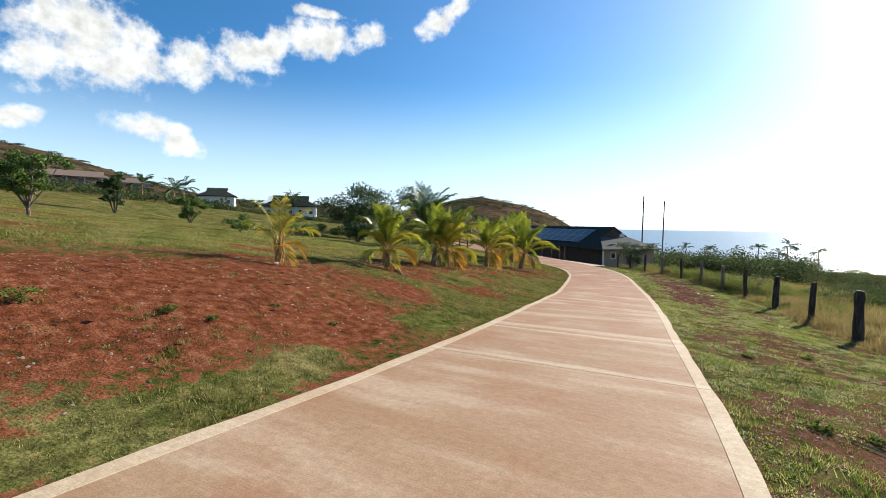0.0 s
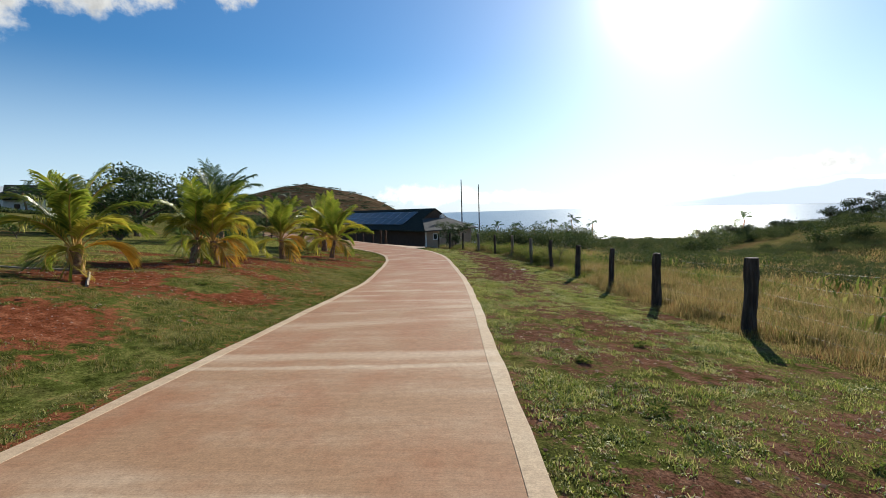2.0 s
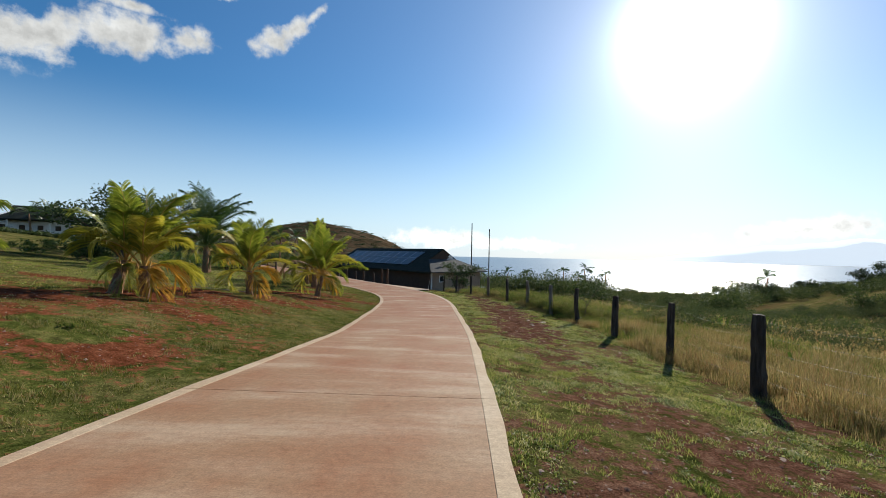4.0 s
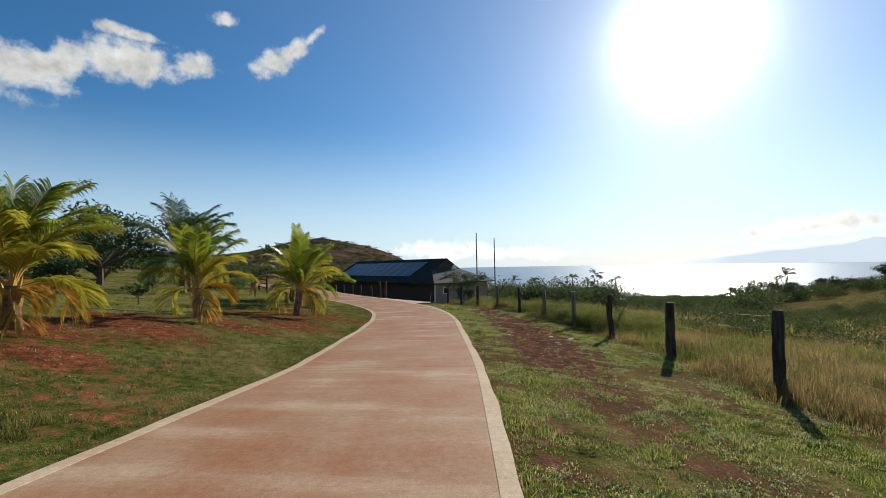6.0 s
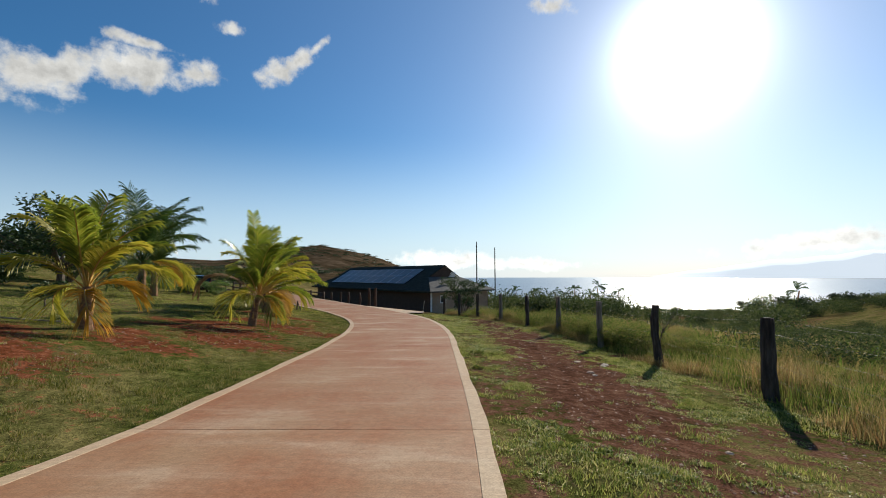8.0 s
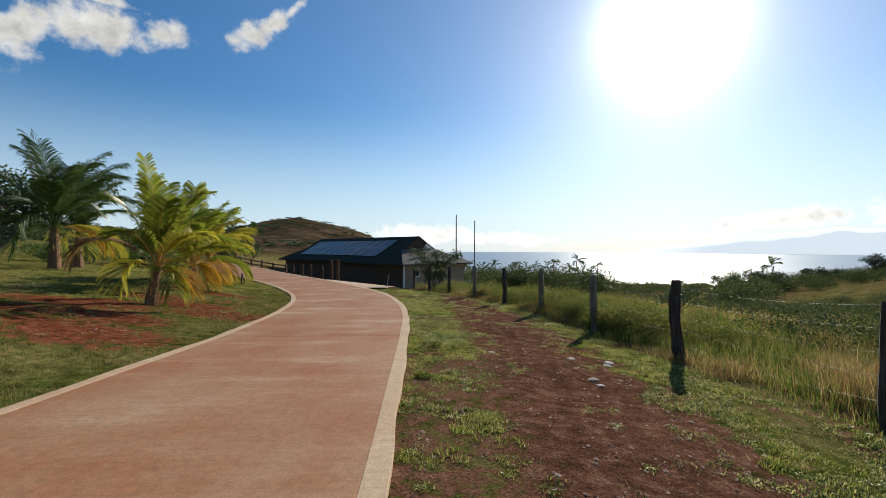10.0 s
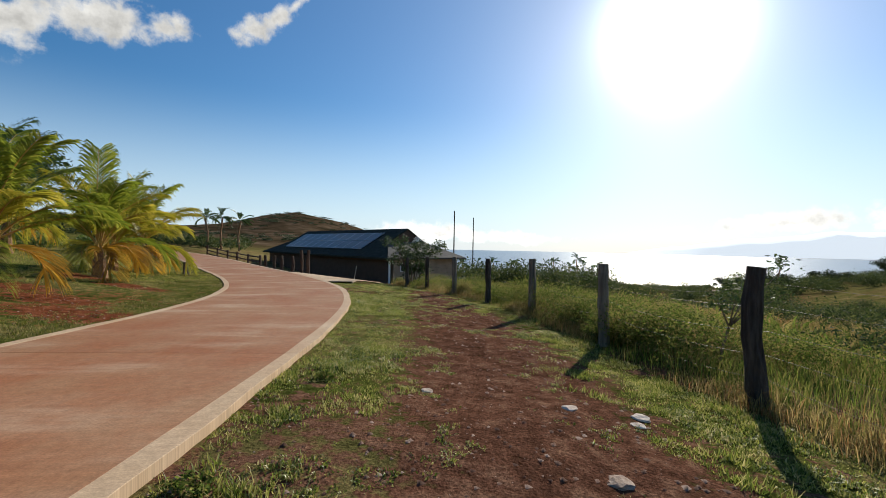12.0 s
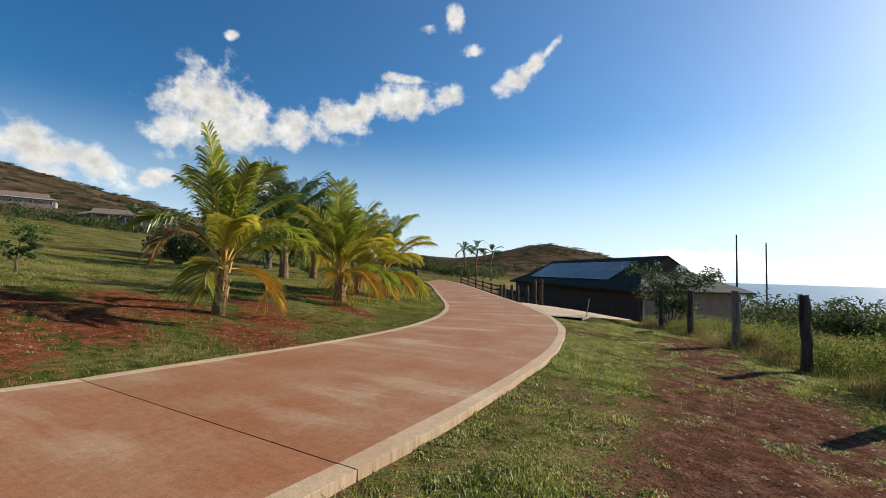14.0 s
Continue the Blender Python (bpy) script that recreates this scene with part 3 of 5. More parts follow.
def hash_noise(x, y, s, seed=0.0):
    """Smooth value noise on arrays, from -1 to 1."""
    x, y = np.asarray(x) / s + seed * 17.3, np.asarray(y) / s + seed * 7.7
    xi, yi = np.floor(x), np.floor(y)
    u, v = x - xi, y - yi
    u, v = u * u * (3 - 2 * u), v * v * (3 - 2 * v)

    def h(a, b):
        q = np.sin(a * 127.1 + b * 311.7 + 74.7) * 43758.5453
        return (q - np.floor(q)) * 2 - 1
    return (h(xi, yi) * (1 - u) + h(xi + 1, yi) * u) * (1 - v) + (h(xi, yi + 1) * (1 - u) + h(xi + 1, yi + 1) * u) * v


APRON = ((-7.7, 39.2), (-11.0, 56.5), 2.1)


def apron_at(x, y):
    (ax, ay), (bx, by), half = APRON
    L = math.hypot(bx - ax, by - ay)
    ux, uy = (bx - ax) / L, (by - ay) / L
    s = (x - ax) * ux + (y - ay) * uy
    lat = (x - ax) * uy - (y - ay) * ux
    z = np.interp(s, [-3, 0, L], [-1.56, -1.66, -3.35]) + smooth(0, 5, s) * 0.11 * np.clip(half - lat, 0, 4.3)
    w = (1 - smooth(half + .1, half + 1.6, np.abs(lat))) * smooth(-3, -1, s) * (1 - smooth(L, L + 3, s))
    return z, w


def ground_z(x, y, rough=True):
    x, y = np.atleast_1d(np.asarray(x, float)), np.atleast_1d(np.asarray(y, float))
    lat, zr = to_road(x, y)
    edge = np.abs(lat) - HALF
    left = np.interp(y, [-18, 0, 6.4, 11.4, 16.6, 21.5, 27.5, 33, 45, 70], [3.1, 1.55, .93, .37, -.04, -.42, -.96, -1.0, -1.15, -1.2])
    zl = zr - 0.03 + (left - zr) * (0.75 * smooth(0, 5.2, edge) + 0.25 * np.clip(edge / 5.2, 0, 1)) + 0.082 * np.maximum(0, edge - 5.0)
    fence = np.interp(y, [-18, 4, 8, 11.5, 15, 18, 21.7, 25, 28.3, 31.6, 36, 44, 58, 80], [1.3, -.35, -.62, -.92, -1.2, -1.37, -1.47, -1.62, -1.73, -1.76, -1.85, -2.3, -3.4, -4])
    drop = np.interp(y, [-5, 10, 18, 22, 34], [0.035, 0.045, 0.06, 0.075, 0.06])
    zn = zr - drop + (fence - zr + drop) * np.clip(edge / 4.3, 0, 1) - 0.07 * np.maximum(0, edge - 4.5)
    z = np.where(lat < 0, zl, zn)
    az_, aw = apron_at(x, y)
    z = z * (1 - aw) + (az_ - 0.05) * aw
    d = np.hypot(x + 3, y - 18)
    w = smooth(34, 75, d)
    z = z * (1 - w) + far_z(x, y) * w
    if rough:
        amp = smooth(0.05, 0.7, edge) * (1 - aw)
        z = z + amp * (0.035 * hash_noise(x, y, 1.3) + 0.018 * hash_noise(x, y, 0.45, 1) + smooth(60, 200, d) * (0.8 * hash_noise(x, y, 28, 2) + 2.0 * hash_noise(x, y, 90, 3)))
    inside = 1 - smooth(-0.45, -0.22, edge)
    return np.where(edge < 0, z - 0.16 * inside, z)


# bare earth: x, y, half lengths
EARTH = [(-6.3, 2.2, 2.9, 5.5), (-4.8, 4.6, 1.7, 2.8), (-8.0, 6.4, 2.6, 2.3), (-6.0, 8.0, 1.3, 1.3), (-8.2, 11.6, 2.6, 1.7), (-5.8, 12.2, 1.5, 1.2), (-9.6, 14.4, 2.4, 1.6), (-9.4, 16.9, 2.0, 1.3), (-7.2, 15.6, 1.2, .7),
         (-10.4, 20.0, 1.9, 1.0), (-7.9, 21.4, 1.3, .7), (-9.2, 22.2, 1.2, .6), (-8.4, 25.2, 1.6, .8), (-9.9, 24.4, 1.2, .6), (-8.6, 28.3, 1.3, .7), (-10.5, 28.9, 1.2, .6), (-12, 32.0, 1.2, .6), (-9.6, 31.4, 1.2, .5),
         (-12.5, 9.0, 2.0, .6), (-13.5, 18.5, 2.4, .7), (-8.6, 18.6, 2.2, 1.5), (-7.4, 23.6, 1.9, 1.1), (-10.3, 26.4, 2.2, 1.2), (-7.0, 27.2, 1.5, .8)]


def soil(x, y):
    """How bare the earth is, and how brown rather than red."""
    lat, _ = to_road(x, y)
    edge = np.abs(lat) - HALF
    s = np.zeros(len(x))
    for ex, ey, a, b in EARTH:
        s = np.maximum(s, 1.15 - np.hypot((x - ex) / a, (y - ey) / b) * 0.75)
    s = np.where(lat < 0, np.clip(s, 0, 1), 0)
    s = np.where((lat < 0) & (edge < 0.9) & (y < 13), np.maximum(s * np.interp(y, [5, 9], [0.85, 0.5]), np.interp(y, [0, 4.5, 8, 13], [0.64, 0.52, 0.36, 0.2])), s)
    s = np.where(lat < 0, np.maximum(s, np.interp(y, [6, 14, 20], [0.34, 0.27, 0.2]) + 0.18 * hash_noise(x, y, 2.4, 31) + 0.1 * hash_noise(x, y, .7, 35)), s)
    for ex, ey, a, b in ((-3.3, .9, .5, 1.1), (-3.5, 2.2, .4, .75), (-3.75, 3.1, .35, .35), (-4.1, 6.6, .6, .9), (-4.0, 8.3, .5, .9), (-6.6, 12.4, .8, .8)):
        s = np.where(np.hypot((x - ex) / a, (y - ey) / b) < 1.0, np.minimum(s, 0.12), s)
    # worn track by the fence
    track = np.interp(y, [-5, 6, 12, 16, 20, 23, 27, 32, 37], [2.6, 2.4, 2.1, 1.7, 1.9, 2.3, 2.5, 2.6, 3.4])
    width = np.interp(y, [-5, 6, 9, 16, 20, 26, 30, 35, 40], [1.1, 1.1, 0.8, 0.8, 1.15, 1.25, 1.1, 0.9, .5])
    depth = np.interp(y, [-5, 4, 7, 9, 15, 18, 20, 30, 36, 40], [.98, .98, .9, .6, .55, .6, .95, .95, .7, .25])
    r = depth * np.clip(1.35 - np.abs(edge - track) / width * 0.8, 0, 1)
    r = np.where(y < 18, r * np.clip(0.92 + 0.7 * hash_noise(x, y, 1.9, 30) + 0.3 * hash_noise(x, y, .8, 32), 0, 1.1), r)
    near = np.where((edge < 1.0) & (y > 19) & (y < 24), 0.55, 0)
    fence_line = np.maximum(np.clip(1 - np.abs(edge - 4.3) / .35, 0, 1) * 0.5, np.interp(y, [0, 10, 18], [0.48, 0.45, 0.36]) + 0.22 * hash_noise(x, y, 1.4, 33) + np.interp(y, [0, 16, 24], [0.22, 0.18, 0]) * hash_noise(x, y, .5, 34))
    bank = 1.2 - np.hypot((x + 12.6) / 2.2, (y - 47.5) / 4.5)
    s = np.where(lat > 0, np.clip(np.maximum(np.maximum(np.maximum(r, fence_line), near), bank), 0, 1), s)
    return s, np.where(lat > 0, 0.85, 0.0)


# ---- ground sheet ----
def graded(lo, hi, step, out_lo, out_hi, grow=1.16):
    mid = list(np.arange(lo, hi + step / 2, step))
    up, s = [mid[-1]], step
    while up[-1] < out_hi:
        s *= grow
        up.append(up[-1] + s)
    dn, s = [mid[0]], step
    while dn[-1] > out_lo:
        s *= grow
        dn.append(dn[-1] - s)
    return np.array(dn[:0:-1] + mid + up[1:])


def build_ground():
    gx, gy = graded(-12.5, 7.5, 0.2, -4300, 4300), graded(-3, 46, 0.2, -4300, 4300)
    X, Y = np.meshgrid(gx, gy)
    x, y = X.ravel(), Y.ravel()
    z = ground_z(x, y)
    nx, ny = len(gx), len(gy)
    i = np.arange(nx * ny).reshape(ny, nx)
    quads = np.column_stack([i[:-1, :-1].ravel(), i[:-1, 1:].ravel(), i[1:, 1:].ravel(), i[1:, :-1].ravel()])
    me = fast_mesh("ground", np.column_stack([x, y, z]), quads, 4, M_GROUND)
    me.polygons.foreach_set("use_smooth", np.ones(len(quads), bool))
    s, br = soil(x, y)
    lat, _ = to_road(x, y)
    d = np.hypot(x + 3, y - 18)
    dry = np.where(lat > 0, 0.40 + 0.25 * smooth(6, 8, lat) - 0.22 * smooth(14, 40, lat), 0.33 + 0.08 * smooth(6, 14, -lat) * (1 - smooth(60, 120, d)))
    dry = np.where((lat > 0) & (lat < 3.4) & (y > 25) & (y < 38), 0.42, dry)
    wild = smooth(95, 190, d) * np.where(x < -0.15 * (y - 8), 1, 0.4)
    for name, values in (("soil", s), ("brown", br), ("dry", dry), ("wild", wild)):
        a = me.attributes.new(name, "FLOAT", "POINT")
        a.data.foreach_set("value", values.astype(np.float32))
    return tagged(new("ground", me), "patchy green turf over bare red volcanic earth", "ground", kind="structure")


build_ground()

sea_v = [(0, 20, -40.0)] + [(4850 * math.sin(2 * math.pi * k / 96), 20 + 4850 * math.cos(2 * math.pi * k / 96), -40.0) for k in range(96)]
tagged(mesh_object("water", sea_v, [(0, 1 + (k + 1) % 96, 1 + k) for k in range(96)], M_SEA), "calm blue sea shining white under the sun", "sea", kind="structure")


def island(az0, az1, top, peak, dist):
    """A far island as a ridge of hills with width."""
    n, verts, faces = 60, [], []
    for k in range(n + 1):
        u = k / n
        a = radians(az0 + (az1 - az0) * u)
        h = top * (min(1, u / peak) ** 0.8 if u < peak else 1 - 0.5 * ((u - peak) / (1 - peak)) ** 2)
        h = max(0.0, h * (1 + 0.05 * math.sin(u * 31) + 0.03 * math.sin(u * 77)))
        for r, z in ((dist - 250, -40.5), (dist - 120, -40 + h * 0.55), (dist, -40 + h), (dist + 60, -45)):
            verts.append((math.sin(a) * r, math.cos(a) * r + 20, z))
    for k in range(n):
        for j in range(3):
            b = k * 4 + j
            faces.append((b, b + 4, b + 5, b + 1))
    return tagged(mesh_object("backdrop", verts, faces, M_ISLAND, smooth=True), "far island across the channel, its haze painted as blue glow", "island", kind="structure")


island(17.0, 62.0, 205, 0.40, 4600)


# ---- road: slabs with open joints, a pale border on both sides ----
def strip_mesh(name, s0, s1, lat0, lat1, lift, thick, mat, bevel=0.003):
    """A slab along the road between two lengths and two lateral places."""
    step = 0.25
    ss = [s0] + [v for v in np.arange(math.ceil(s0 / step) * step, s1, step) if s0 + 0.05 < v < s1 - 0.05] + [s1]
    sec = [(lat0, -thick), (lat0, -bevel), (lat0 + bevel, 0.0), (lat0 * 0.5 + lat1 * 0.5, 0.0), (lat1 - bevel, 0.0), (lat1, -bevel), (lat1, -thick)]
    verts, uvs, faces = [], [], []
    for j, s in enumerate(ss):
        k = min(s / step, len(LINE) - 1.001)
        i = int(k)
        p = LINE[i] * (1 - k + i) + LINE[i + 1] * (k - i)
        d = LDIR[i] * (1 - k + i) + LDIR[i + 1] * (k - i)
        end = j in (0, len(ss) - 1)
        for lat, dz in sec:
            wob = 0.012 * math.sin(s * 1.7 + lat) + 0.008 * math.sin(s * 4.1 + 2 * lat) if abs(lat) > HALF - 0.05 else 0
            wob += lat * 0.06 * float(np.interp(p[1], [2, 8], [1, 0]))
            q = (p[0] + d[1] * (lat + wob), p[1] - d[0] * (lat + wob), float(road_z(p[1])) + lift + dz - (bevel if end and dz == 0 else 0))
            verts.append(q)
            uvs.append((lat, s))
    n = len(sec)
    for j in range(len(ss) - 1):
        for k in range(n - 1):
            a = j * n + k
            faces.append((a, a + n, a + n + 1, a + 1))
    faces.append(tuple(range(n)))
    faces.append(tuple(len(verts) - 1 - k for k in range(n)))
    ob = mesh_object(name, verts, faces, mat)
    layer = ob.data.uv_layers.new(name="UVMap")
    for loop in ob.data.loops:
        layer.data[loop.index].uv = uvs[loop.vertex_index]
    return ob


def arc_at(y):
    return 0.25 * float(np.argmin(np.abs(LINE[:, 1] - y)))


road = tagged(new("road"), "reddish broom-finished concrete driveway with pale borders", "driveway", kind="structure")
JOINTS = [arc_at(v) for v in (-15.0, -8.3, -1.7, 4.95, 11.5, 18.0, 24.75, 31.0)]
JOINTS += [JOINTS[-1] + 6.6 * k for k in range(1, 9)]
KERB = 0.17
for a, b in zip(JOINTS, JOINTS[1:]):
    if b > len(LINE) * 0.25 - 1:
        break
    for name, l0, l1, lift, mat in (("slab", -HALF + KERB, HALF - KERB, 0.0, M_ROAD), ("border", -HALF, -HALF + KERB - .001, 0.003, M_KERB), ("border", HALF - KERB + .001, HALF, 0.003, M_KERB)):
        strip_mesh(name, a + 0.007, b - 0.007, l0, l1, lift, 0.22, mat).parent = road

# apron that drops to the house
(ax, ay), (bx, by), ah = APRON
al = math.hypot(bx - ax, by - ay)
aux, auy = (bx - ax) / al, (by - ay) / al
av, af, auv = [], [], []
for k in range(25):
    s = -1.9 + (al + 1.9) * k / 24
    for lat, dz in ((-ah, -.2), (-ah, 0), (ah, 0), (ah, -.2)):
        px, py = ax + aux * s + auy * lat, ay + auy * s - aux * lat
        av.append((px, py, float(apron_at(np.array([px]), np.array([py]))[0][0]) + 0.01 + dz))
        auv.append((lat, s + 30))
for k in range(24):
    for j in range(3):
        q = k * 4 + j
        af.append((q, q + 4, q + 5, q + 1))
apron = tagged(mesh_object("pavement", av, af, M_KERB), "pale concrete apron sloping down beside the house", "driveway", kind="structure")
lay = apron.data.uv_layers.new(name="UVMap")
for loop in apron.data.loops:
    lay.data[loop.index].uv = auv[loop.vertex_index]


def ground_at(x, y):
    return float(ground_z([x], [y])[0])


# ---- palms ----
WIND = Vector((0.48, 0.06, -0.05))


def frond(name, parent, base, az, rise, length, droop, mat, rng, pairs=34, leaf=0.5, sparse=0.0, wide=1.0):
    """One feather leaf: an arching stalk with two rows of folded leaflets."""
    pts, n = [], 12
    h, d = Vector((math.sin(az), math.cos(az), 0)), 0.0
    p = Vector(base)
    twist = rng.uniform(-0.35, 0.35)
    for i in range(n + 1):
        pts.append(p.copy())
        u = i / n
        ang = rise - droop * u ** 1.8
        side = Vector((h.y, -h.x, 0)) * twist * u * 0.25
        step = h * math.cos(ang) + Vector((0, 0, math.sin(ang))) + side + WIND * u
        p = p + step.normalized() * (length / n)
    stalk = tube_data(pts, [0.022 * (1 - 0.85 * i / n) * (length / 2) ** 0.5 + 0.003 for i in range(n + 1)], 4)
    verts, faces = [], []
    for k in range(pairs):
        u = 0.2 + 0.79 * k / (pairs - 1)
        f = u * n
        i = min(int(f), n - 1)
        at = pts[i].lerp(pts[i + 1], f - i)
        d = (pts[i + 1] - pts[i]).normalized()
        lat = d.cross(Vector((0, 0, 1)))
        if lat.length < 0.1:
            lat = Vector((h.y, -h.x, 0))
        lat.normalize()
        nor = lat.cross(d).normalized()
        ll = leaf * (0.35 + 0.65 * math.sin(math.pi * min(1, (u - 0.1) / 0.98)) ** 0.55) * rng.uniform(0.92, 1.06)
        for sgn in (-1, 1):
            if rng.random() < sparse:
                continue
            out = (lat * sgn * rng.uniform(0.56, 0.72) + d * rng.uniform(0.75, 0.92) + nor * rng.uniform(0.1, 0.28)).normalized()
            w = 0.015 * wide * rng.uniform(0.8, 1.25) * (length / 2) ** 0.5
            sag = Vector((0, 0, -1)) * ll * rng.uniform(0.2, 0.5)
            wid = (d * 0.8 + Vector((0, 0, 0.6))).normalized() * w
            m1 = at + out * ll * 0.38 + sag * 0.08
            m2 = at + out * ll * 0.7 + sag * 0.42
            tip = at + out * ll * 0.88 + sag
            o = len(verts)
            verts += [at - wid * .5, at + wid * .5, m1 - wid, m1 + wid, m2 - wid * .8, m2 + wid * .8, tip]
            faces += [(o, o + 1, o + 3, o + 2), (o + 2, o + 3, o + 5, o + 4), (o + 4, o + 5, o + 6)]
    ob = mesh_object(name, verts, faces, mat, parent)
    mesh_object("stalk", *stalk, M_STALK if mat is not M_FROND_D else M_FROND_D, ob)
    return ob


def palm(x, y, trunk, length, count, seed, label, lean=(0, 0), dark=False, yellow=0.3, radius=0.13, spear=0.0, pairs=58, group="young palms beside the driveway"):
    rng = random.Random(seed)
    count = round(count * 1.15)
    z = ground_at(x, y)
    root = thing("palm_tree", pose(x, y, z - 0.04), label, "palm tree", group)
    top = Vector((lean[0], lean[1], trunk))
    pts, rad = [], []
    for i in range(13):
        u = i / 12
        pts.append(Vector((lean[0] * u ** 1.4, lean[1] * u ** 1.4, trunk * u - 0.05 * (1 - u))))
        rad.append(radius * (1.35 - 0.55 * u + 0.3 * max(0, 0.25 - u)) * (1 + 0.09 * (i % 2)))
    mesh_object("trunk", *tube_data(pts, rad, 10), M_TRUNK, root)
    # split old leaf bases clasping the stem
    for k in range(9):
        a = k * 2.4 + rng.random()
        zz = trunk * rng.uniform(0.15, 0.95)
        r0 = radius * 1.05
        c = Vector((lean[0] * (zz / trunk) ** 1.4, lean[1] * (zz / trunk) ** 1.4, zz))
        o = Vector((math.cos(a), math.sin(a), 0))
        mesh_object("leaf_base", *tube_data([c + o * r0 * 0.8 - Vector((0, 0, .06)), c + o * r0 * 1.1 + Vector((0, 0, .08)), c + o * r0 * 1.5 + Vector((0, 0, .24 + .1 * rng.random()))], [0.035, 0.03, 0.008], 4), M_STALK, root)
    for k in range(count):
        u = k / (count - 1)
        az = k * 2.39996 + rng.uniform(-0.25, 0.25)
        rise = 0.5 + 0.98 * u ** 0.75 + rng.uniform(-0.12, 0.12)
        droop = 1.75 - 1.2 * u + rng.uniform(-0.2, 0.25)
        L = length * (0.66 + 0.36 * u ** 0.6) * rng.uniform(0.88, 1.08)
        if u < 0.2:
            rise, droop, L = 0.3 + rng.uniform(-.25, .25), 2.1 + rng.uniform(-.2, .3), L * 0.82
        if u < 0.075 * yellow / 0.3:
            mat = M_FROND_O
        elif u < yellow * 1.6 and rng.random() < 0.75:
            mat = M_FROND_Y
        else:
            mat = M_FROND_D if dark else M_FROND
        if dark and mat is not M_FROND_D and rng.random() < 0.6:
            mat = M_FROND_D
        frond("frond", root, top - Vector((0, 0, 0.1 * (1 - u))), az, rise, L, droop, mat, rng, int(pairs * 1.15), 0.2 + 0.27 * length, 0.02)
    if spear:
        frond("frond", root, top, -2.3, 1.42, spear, 0.45, M_FROND, rng, int(pairs * 1.3), 0.15 + 0.16 * length, 0.0)
        frond("frond", root, top, 1.9, 1.3, spear * 0.85, 0.6, M_FROND, rng, int(pairs * 1.3), 0.15 + 0.16 * length, 0.0)
    return root


palm(-8.44, 6.44, 0.5, 1.15, 9, 3, "small sparse yellowing palm on bare red bank", yellow=0.75, radius=0.08, pairs=22)
palm(-8.78, 11.37, 0.6, 1.85, 12, 5, "young yellow-green palm with arching fronds on red earth", yellow=0.3, radius=0.11)
palm(-9.19, 16.6, 0.85, 2.05, 15, 8, "yellow-green palm with dense arching fronds", yellow=0.42, radius=0.12)
palm(-9.75, 16.3, 0.85, 1.9, 11, 12, "palm with dark leaning trunk beside another palm", lean=(-.05, 0.35), yellow=0.3, radius=0.12)
palm(-9.31, 21.5, 0.95, 2.1, 13, 17, "palm with pale ringed trunk and yellow lower fronds", yellow=0.33, radius=0.1)
SPEAR_PALM = palm(-9.34, 27.5, 1.1, 2.4, 11, 23, "palm with one tall upright spear frond", yellow=0.32, radius=0.11, spear=2.9, lean=(0.28, -0.05))
palm(-11.9, 32.6, 1.0, 2.9, 16, 29, "stout palm with golden hanging lower fronds", yellow=0.45, radius=0.16)
palm(-14.0, 36.6, 1.1, 2.9, 15, 31, "palm with golden lower fronds near the driveway bend", yellow=0.5, radius=0.15)
palm(-13.4, 34.6, 0.9, 2.5, 13, 33, "palm crowding its neighbours near the bend", yellow=0.4, radius=0.14)
palm(-22.8, 36.7, 2.2, 4.6, 19, 37, "tall dark green palm with a full crown on the lawn", dark=True, yellow=0.15, radius=0.2, group="lawn palms")
palm(-25.5, 40.5, 1.9, 4.0, 15, 39, "dark green palm further back on the lawn", dark=True, yellow=0.12, radius=0.2, group="lawn palms")


# withered brown frond hanging from the crown of the spear palm
_rng = random.Random(91)
frond("withered_frond", SPEAR_PALM, (0.28, -0.05, 1.05), -1.9, 0.75, 2.5, 2.0, M_FROND_DEAD, _rng, 70, 0.55, 0.12)
frond("frond", SPEAR_PALM, (0.28, -0.05, 1.08), 1.2, 0.55, 2.2, 0.9, M_FROND, _rng, 74, 0.62, 0.0)


# ---- leafy plants ----
def leaf_cloud(blobs, count, size, rng, flat=0.75):
    """Many small leaf quads scattered through ellipsoid blobs: centre, radii."""
    vol = np.array([b[1][0] * b[1][1] * b[1][2] for b in blobs]) ** 0.7
    pick = rng.choice(len(blobs), count, p=vol / vol.sum())
    c = np.array([b[0] for b in blobs])[pick]
    r = np.array([b[1] for b in blobs])[pick]
    d = rng.normal(size=(count, 3))
    d /= np.linalg.norm(d, axis=1)[:, None]
    p = c + d * r * (rng.random((count, 1)) ** 0.45) * rng.uniform(0.85, 1.12, (count, 1))
    a = rng.normal(size=(count, 3))
    a[:, 2] *= flat
    a /= np.linalg.norm(a, axis=1)[:, None]
    b = np.cross(a, rng.normal(size=(count, 3)))
    b /= np.linalg.norm(b, axis=1)[:, None]
    s = size * rng.uniform(0.55, 1.3, (count, 1))
    v = np.stack([p - a * s, p + b * s * 0.42, p + a * s, p - b * s * 0.42], axis=1).reshape(-1, 3)
    return v, np.arange(count * 4).reshape(-1, 4)


